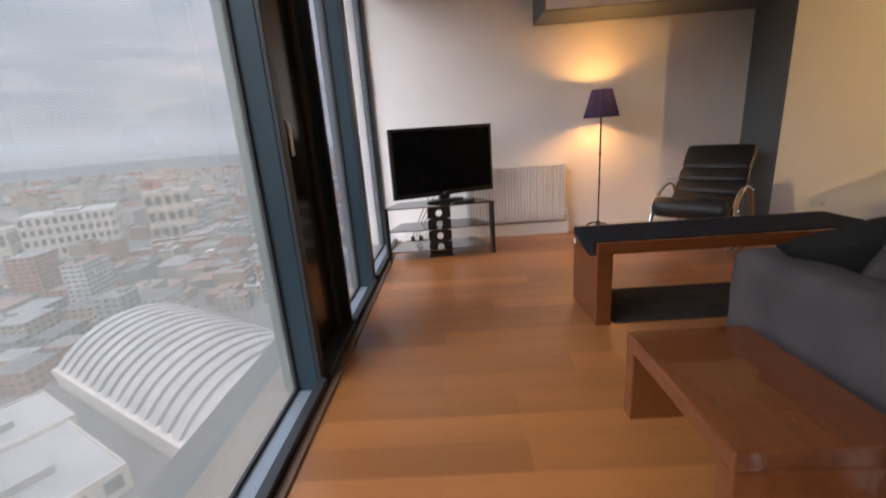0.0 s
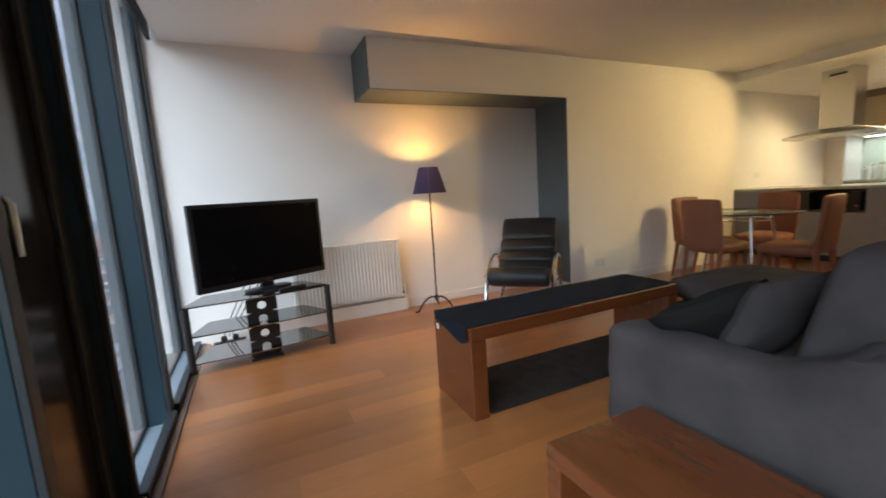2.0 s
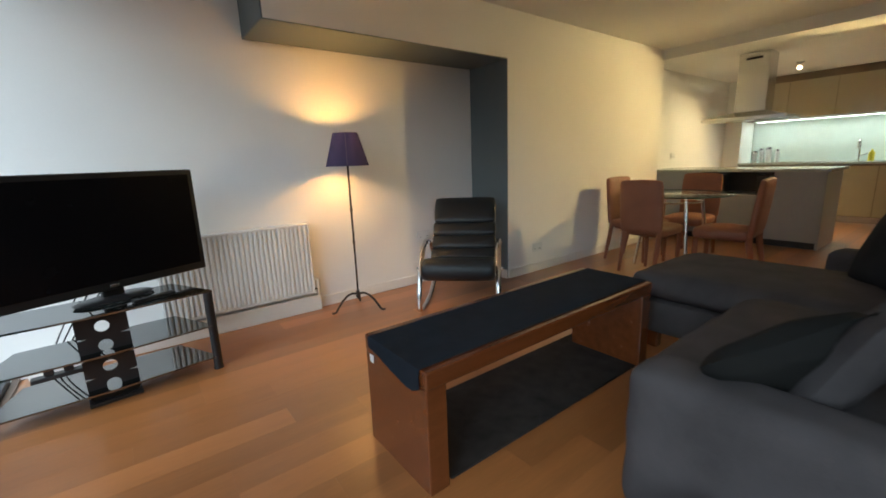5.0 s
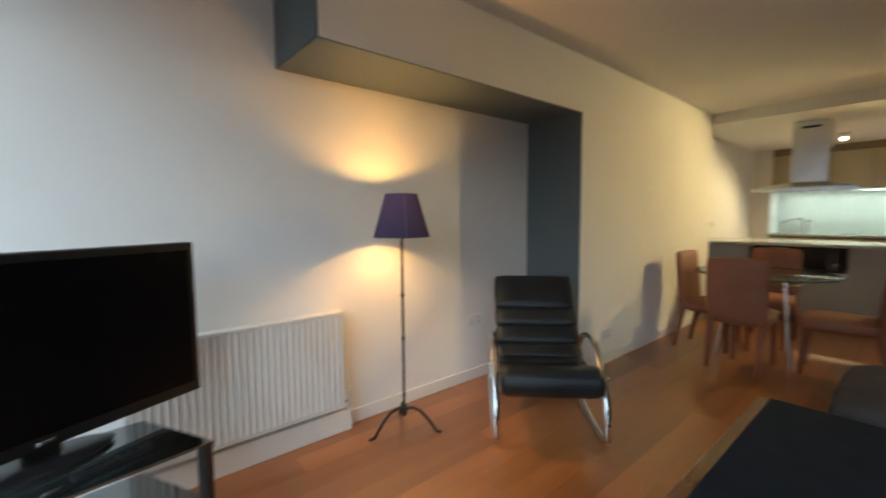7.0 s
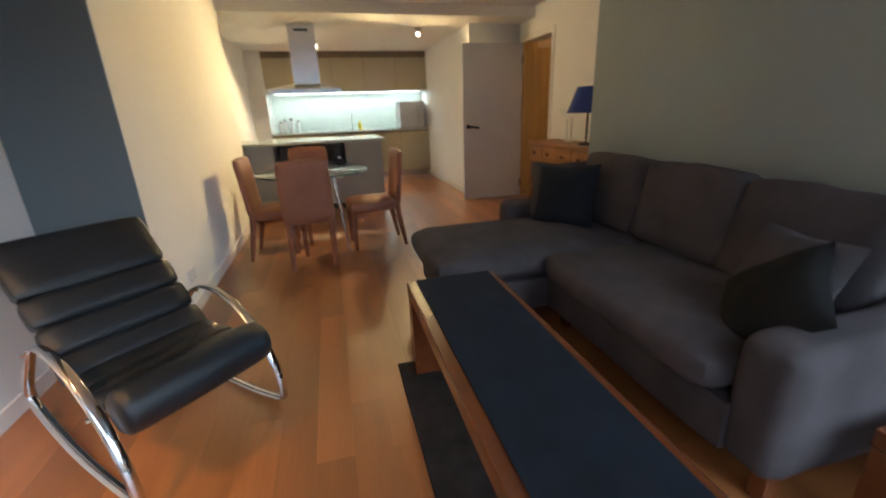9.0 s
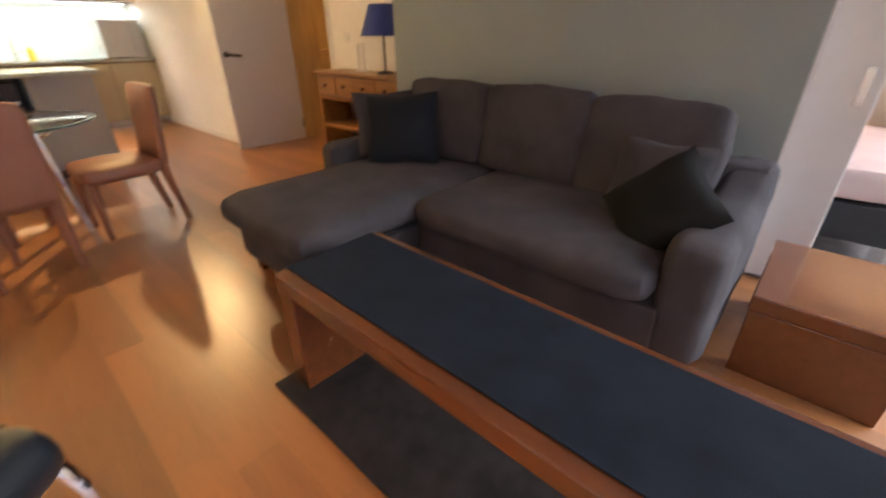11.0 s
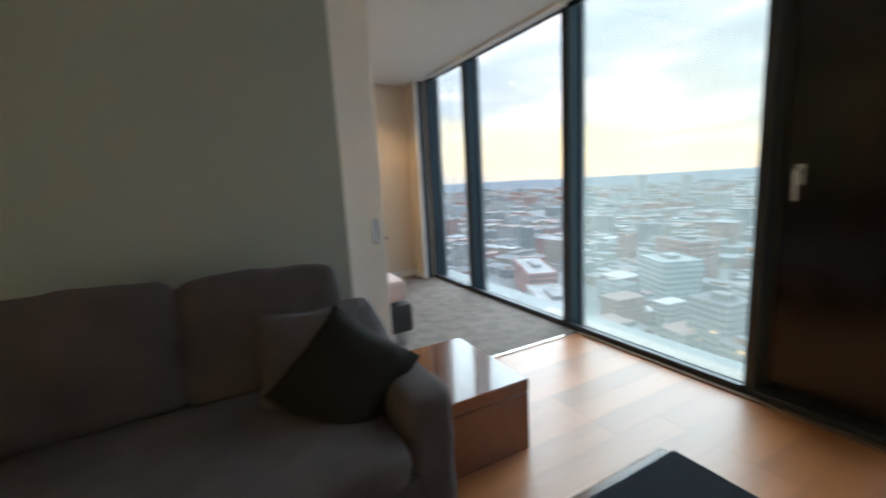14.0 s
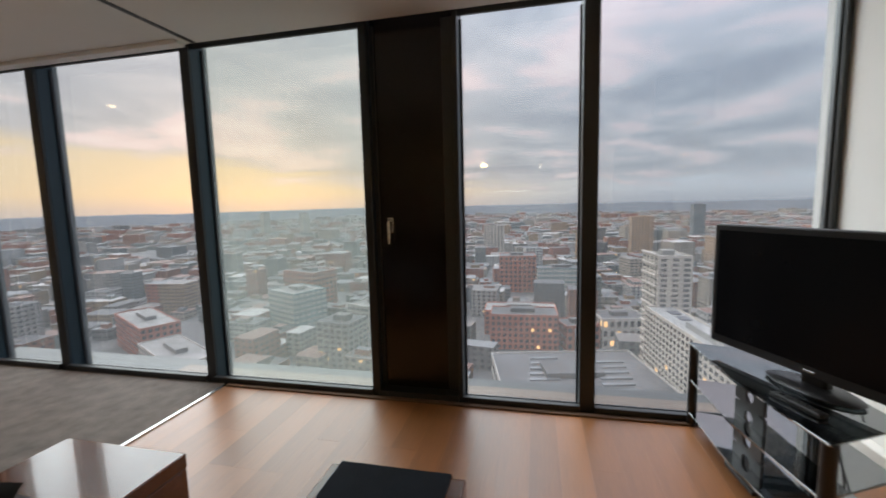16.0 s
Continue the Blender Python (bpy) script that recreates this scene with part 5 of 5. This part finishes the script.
site("brown_block", "brown brick block far off", -780, 370, 36, 46, -70, 0, BRICKRED, ROOFGREY, 6, 5, 6)
# long white apartment slab with its tower
site("apartment_tower", "tall white apartment tower with stacked balconies", -266, 80, 24, 19, -33, 6, CONCRETE, PALEROOF, 26, 4, 3, win=ROOFGREY, lit=0.03)
wing = site("apartment_wing", "long white apartment wing with dark roof lights", -196, 80, 116, 16, -62, 6.6, CONCRETE, WHITEROOF, 15, 28, 4, lit=0.02)
for i in range(9):
    part("roof_light", box(-3.4, 3.4, -2.4, 2.4, 0, 0.5), DARKF, wing, at=pose(-44 + i * 11, 2.2, 48.2))
for f in range(12):
    part("balcony", box(-10.5, 10.5, -11.2, -9.6, f * 6.2 + 10, f * 6.2 + 11), CONCRETE, bpy.data.objects["apartment_tower"])
# white blocks to the north
site("white_office", "white office block with a long upper window band", -446, 470, 84, 70, -54, 35, CONCRETE, WHITEROOF, 5, 12, 9)
site("white_office_tower", "white framed office tower with tall bays", -392, 560, 54, 54, -46, 35, CONCRETE, PALEROOF, 3, 5, 5, gap=0.3)
site("white_shed", "plain white low block", -520, 430, 56, 56, -66, 35, CONCRETE, PALEROOF, 2, 5, 5)
site("brown_tower", "brown brick stair tower beside white offices", -440, 600, 26, 26, -34, 35, BRICKRED, ROOFGREY, 7, 3, 3)
# towers to the south-west
site("red_slab", "red brick slab with a pale roof", -258, -300, 26, 74, -84, -28, BRICKRED, PALEROOF, 6, 6, 14)
site("white_slab", "low white slab with window bands", -218, -232, 26, 70, -92, -28, CONCRETE, PALEROOF, 4, 6, 14)
site("teal_block", "blue-green glass office block", -330, -210, 34, 40, -74, -25, TEAL, PALEROOF, 8, 6, 7, win=STONE, gap=0.25)
site("red_office", "red office block far below", -420, -250, 34, 50, -72, -20, BRICKRED, ROOFGREY, 7, 6, 8)
site("twin_tower", "pale tower block far off", -1350, -980, 24, 30, -20, -30, CONCRETE, ROOFGREY, 14, 3, 4)
site("twin_tower", "pale tower block far off", -1420, -860, 24, 30, -24, -30, CONCRETE, ROOFGREY, 14, 3, 4)
site("domed_library", "round pale stone building below", -345, -140, 36, 36, -88, -20, STONE, PALEROOF, 4, 7, 7)


def barrel_roof():
    """Ribbed white vault of an old train hall."""
    s = thing("barrel_vault_hall", "white ribbed barrel-vaulted exhibition hall roof", "hall", (-134, 185, -101), -30)
    length, half, rise = 130.0, 36.0, 17.0
    CITY_FIXED.append((-132, 183, 82))
    R = (half * half + rise * rise) / (2 * rise)
    a0 = math.asin(half / R)
    bays = 15
    for i in range(bays):
        x0, x1 = -length / 2 + i * length / bays, -length / 2 + (i + 1) * length / bays
        bm = bmesh.new()
        n = 20
        prev = None
        for k in range(n + 1):
            a = -a0 + 2 * a0 * k / n
            row = []
            for x, rr in ((x0, R), (x0 + 1.7, R + 0.1), (x0 + 1.8, R + 1.7), (x1 - 1.7, R + 1.7), (x1 - 1.6, R + 0.1), (x1, R)):
                row.append(bm.verts.new((x, rr * math.sin(a), rr * math.cos(a) - (R - rise))))
            if prev:
                for q in range(5):
                    bm.faces.new((prev[q], prev[q + 1], row[q + 1], row[q]))
            prev = row
        part("roof_bay", bm, WHITEROOF, s)
    for y in (-half, half):
        part("gutter", box(-length / 2, length / 2, y - 3, y + 3, -3, 1.0), CONCRETE, s)
    bm = bmesh.new()
    for x in (-length / 2, length / 2):
        c = bm.verts.new((x, 0, -2))
        arc = [bm.verts.new((x, R * math.sin(-a0 + 2 * a0 * k / 20), R * math.cos(-a0 + 2 * a0 * k / 20) - (R - rise))) for k in range(21)]
        for p, q in zip(arc, arc[1:]):
            bm.faces.new((c, p, q))
    part("gable", bm, TEAL, s)
    part("wall", box(-length / 2, length / 2, -half - 2, half + 2, -14, -1), STONE, s)
    return s


barrel_roof()
for x, y, w, d, top, rz in ((-150, 112, 52, 40, -101, -30), (-112, 78, 46, 34, -103, -30), (-196, 140, 40, 46, -104, -30), (-70, 74, 30, 30, -102, -30)):
    site("low_annex", "low white flat-roofed annex", x, y, w, d, top, rz, CONCRETE, WHITEROOF, 1, 4, 4)


def city_stuff():
    """The close-packed rest of the town: too many to count."""
    verts, faces, wv, wf, lv, lf = [], [], [], [], [], []

    def block(V, F, cx, cy, w, d, z0, z1, a):
        c, s = math.cos(a), math.sin(a)
        k = len(V)
        for z in (z0, z1):
            for x, y in ((-w, -d), (w, -d), (w, d), (-w, d)):
                V.append((cx + (x * c - y * s) / 2, cy + (x * s + y * c) / 2, z))
        F.extend(((k + 4, k + 5, k + 6, k + 7), (k, k + 1, k + 5, k + 4), (k + 1, k + 2, k + 6, k + 5), (k + 2, k + 3, k + 7, k + 6), (k + 3, k, k + 4, k + 7)))

    rnd = random.Random(5)
    r = 150.0
    while r < 3600:
        step = 17 + r * 0.019
        n = int(math.radians(215) * r / (step * 1.25))
        for i in range(n):
            th = math.radians(72.5) + math.radians(215) * (i + rnd.random() * 0.7) / n
            x, y = r * math.cos(th), r * math.sin(th)
            if x > -40 or any((x - a) ** 2 + (y - b) ** 2 < c * c for a, b, c in CITY_FIXED):
                continue
            if noise.noise(Vector((x * 0.004, y * 0.004, 3))) > 0.42:
                continue
            ang = 0.5 * noise.noise(Vector((x * 0.002, y * 0.002, 0))) + 0.15
            w, d = step * rnd.uniform(0.55, 1.1), step * rnd.uniform(0.5, 1.2)
            hgt = rnd.uniform(7, 19) if rnd.random() < 0.9 else rnd.uniform(20, 42)
            if r > 1600:
                hgt *= 0.7
            block(verts, faces, x, y, w, d, GZ, GZ + hgt, ang)
            if rnd.random() < 0.5:
                block(verts, faces, x + rnd.uniform(-0.2, 0.2) * w, y + rnd.uniform(-0.2, 0.2) * d, w * 0.35, d * 0.4, GZ + hgt, GZ + hgt + rnd.uniform(1.5, 4), ang)
            if r < 900:
                fl = max(2, int(hgt / 3.6))
                c, s = math.cos(ang), math.sin(ang)
                for f_ in range(fl):
                    z = GZ + (f_ + 0.55) * hgt / fl
                    m = max(2, int(d / 4.5))
                    for q in range(m):
                        yy = -d / 2 + (q + 0.5) * d / m
                        lit = rnd.random() < 0.010
                        block(lv if lit else wv, lf if lit else wf, x + c * w / 2 - s * yy, y + s * w / 2 + c * yy, 0.3, d / m * 0.5, z - 0.8, z + 0.8, ang)
                    m = max(2, int(w / 4.5))
                    sg = 1 if y < 0 else -1
                    for q in range(m):
                        xx = -w / 2 + (q + 0.5) * w / m
                        block(wv, wf, x + c * xx - s * sg * d / 2, y + s * xx + c * sg * d / 2, w / m * 0.5, 0.3, z - 0.8, z + 0.8, ang)
        r += step * 1.15
    for nm, V, F, m_, lab, cat in (("city_blocks", verts, faces, CITY, "close-packed brick, stone and grey city buildings", "buildings"), ("city_windows", wv, wf, DARKGLASS, "dark window rows of the city buildings", "windows"), ("city_lights", lv, lf, LITGLASS, "scattered warm lit city windows", "windows")):
        me = bpy.data.meshes.new(nm)
        me.from_pydata(V, [], F)
        me.materials.append(m_)
        tagged(new(nm, me), lab, cat, kind="stuff")


city_stuff()
# low hills on the skyline
bm = bmesh.new()
prev = None
for i in range(121):
    th = math.radians(70 + 220 * i / 120)
    hh = 16 + 26 * (0.5 + 0.5 * noise.noise(Vector((i * 0.09, 0, 7)))) + 8 * noise.noise(Vector((i * 0.5, 0, 2)))
    row = [bm.verts.new((R_ * math.cos(th), R_ * math.sin(th), z)) for R_, z in ((3650, GZ), (4000, GZ + hh + 40), (4280, GZ + hh + 49))]
    if prev:
        for q in range(2):
            bm.faces.new((prev[q], prev[q + 1], row[q + 1], row[q]))
    prev = row
# the haze of the distance is put into the hills' blue-grey base colour
structure("backdrop_hills", bm, mat("haze_blue_hills", (0.06, 0.072, 0.088), 0.95, vary=0.12, scale=0.004, bump_scale=0.05), "low hills on the skyline with distance haze in their blue-grey colour", "hills")
# crane
cr = thing("tower_crane", "thin orange tower crane above the rooftops", "crane", (-640, 62, GZ))
part("mast", box(-1.1, 1.1, -1.1, 1.1, 0, 62), TAN, cr)
part("jib", tube([(0, 0, 60), (6, 30, 78)], 0.7, 4), TAN, cr)
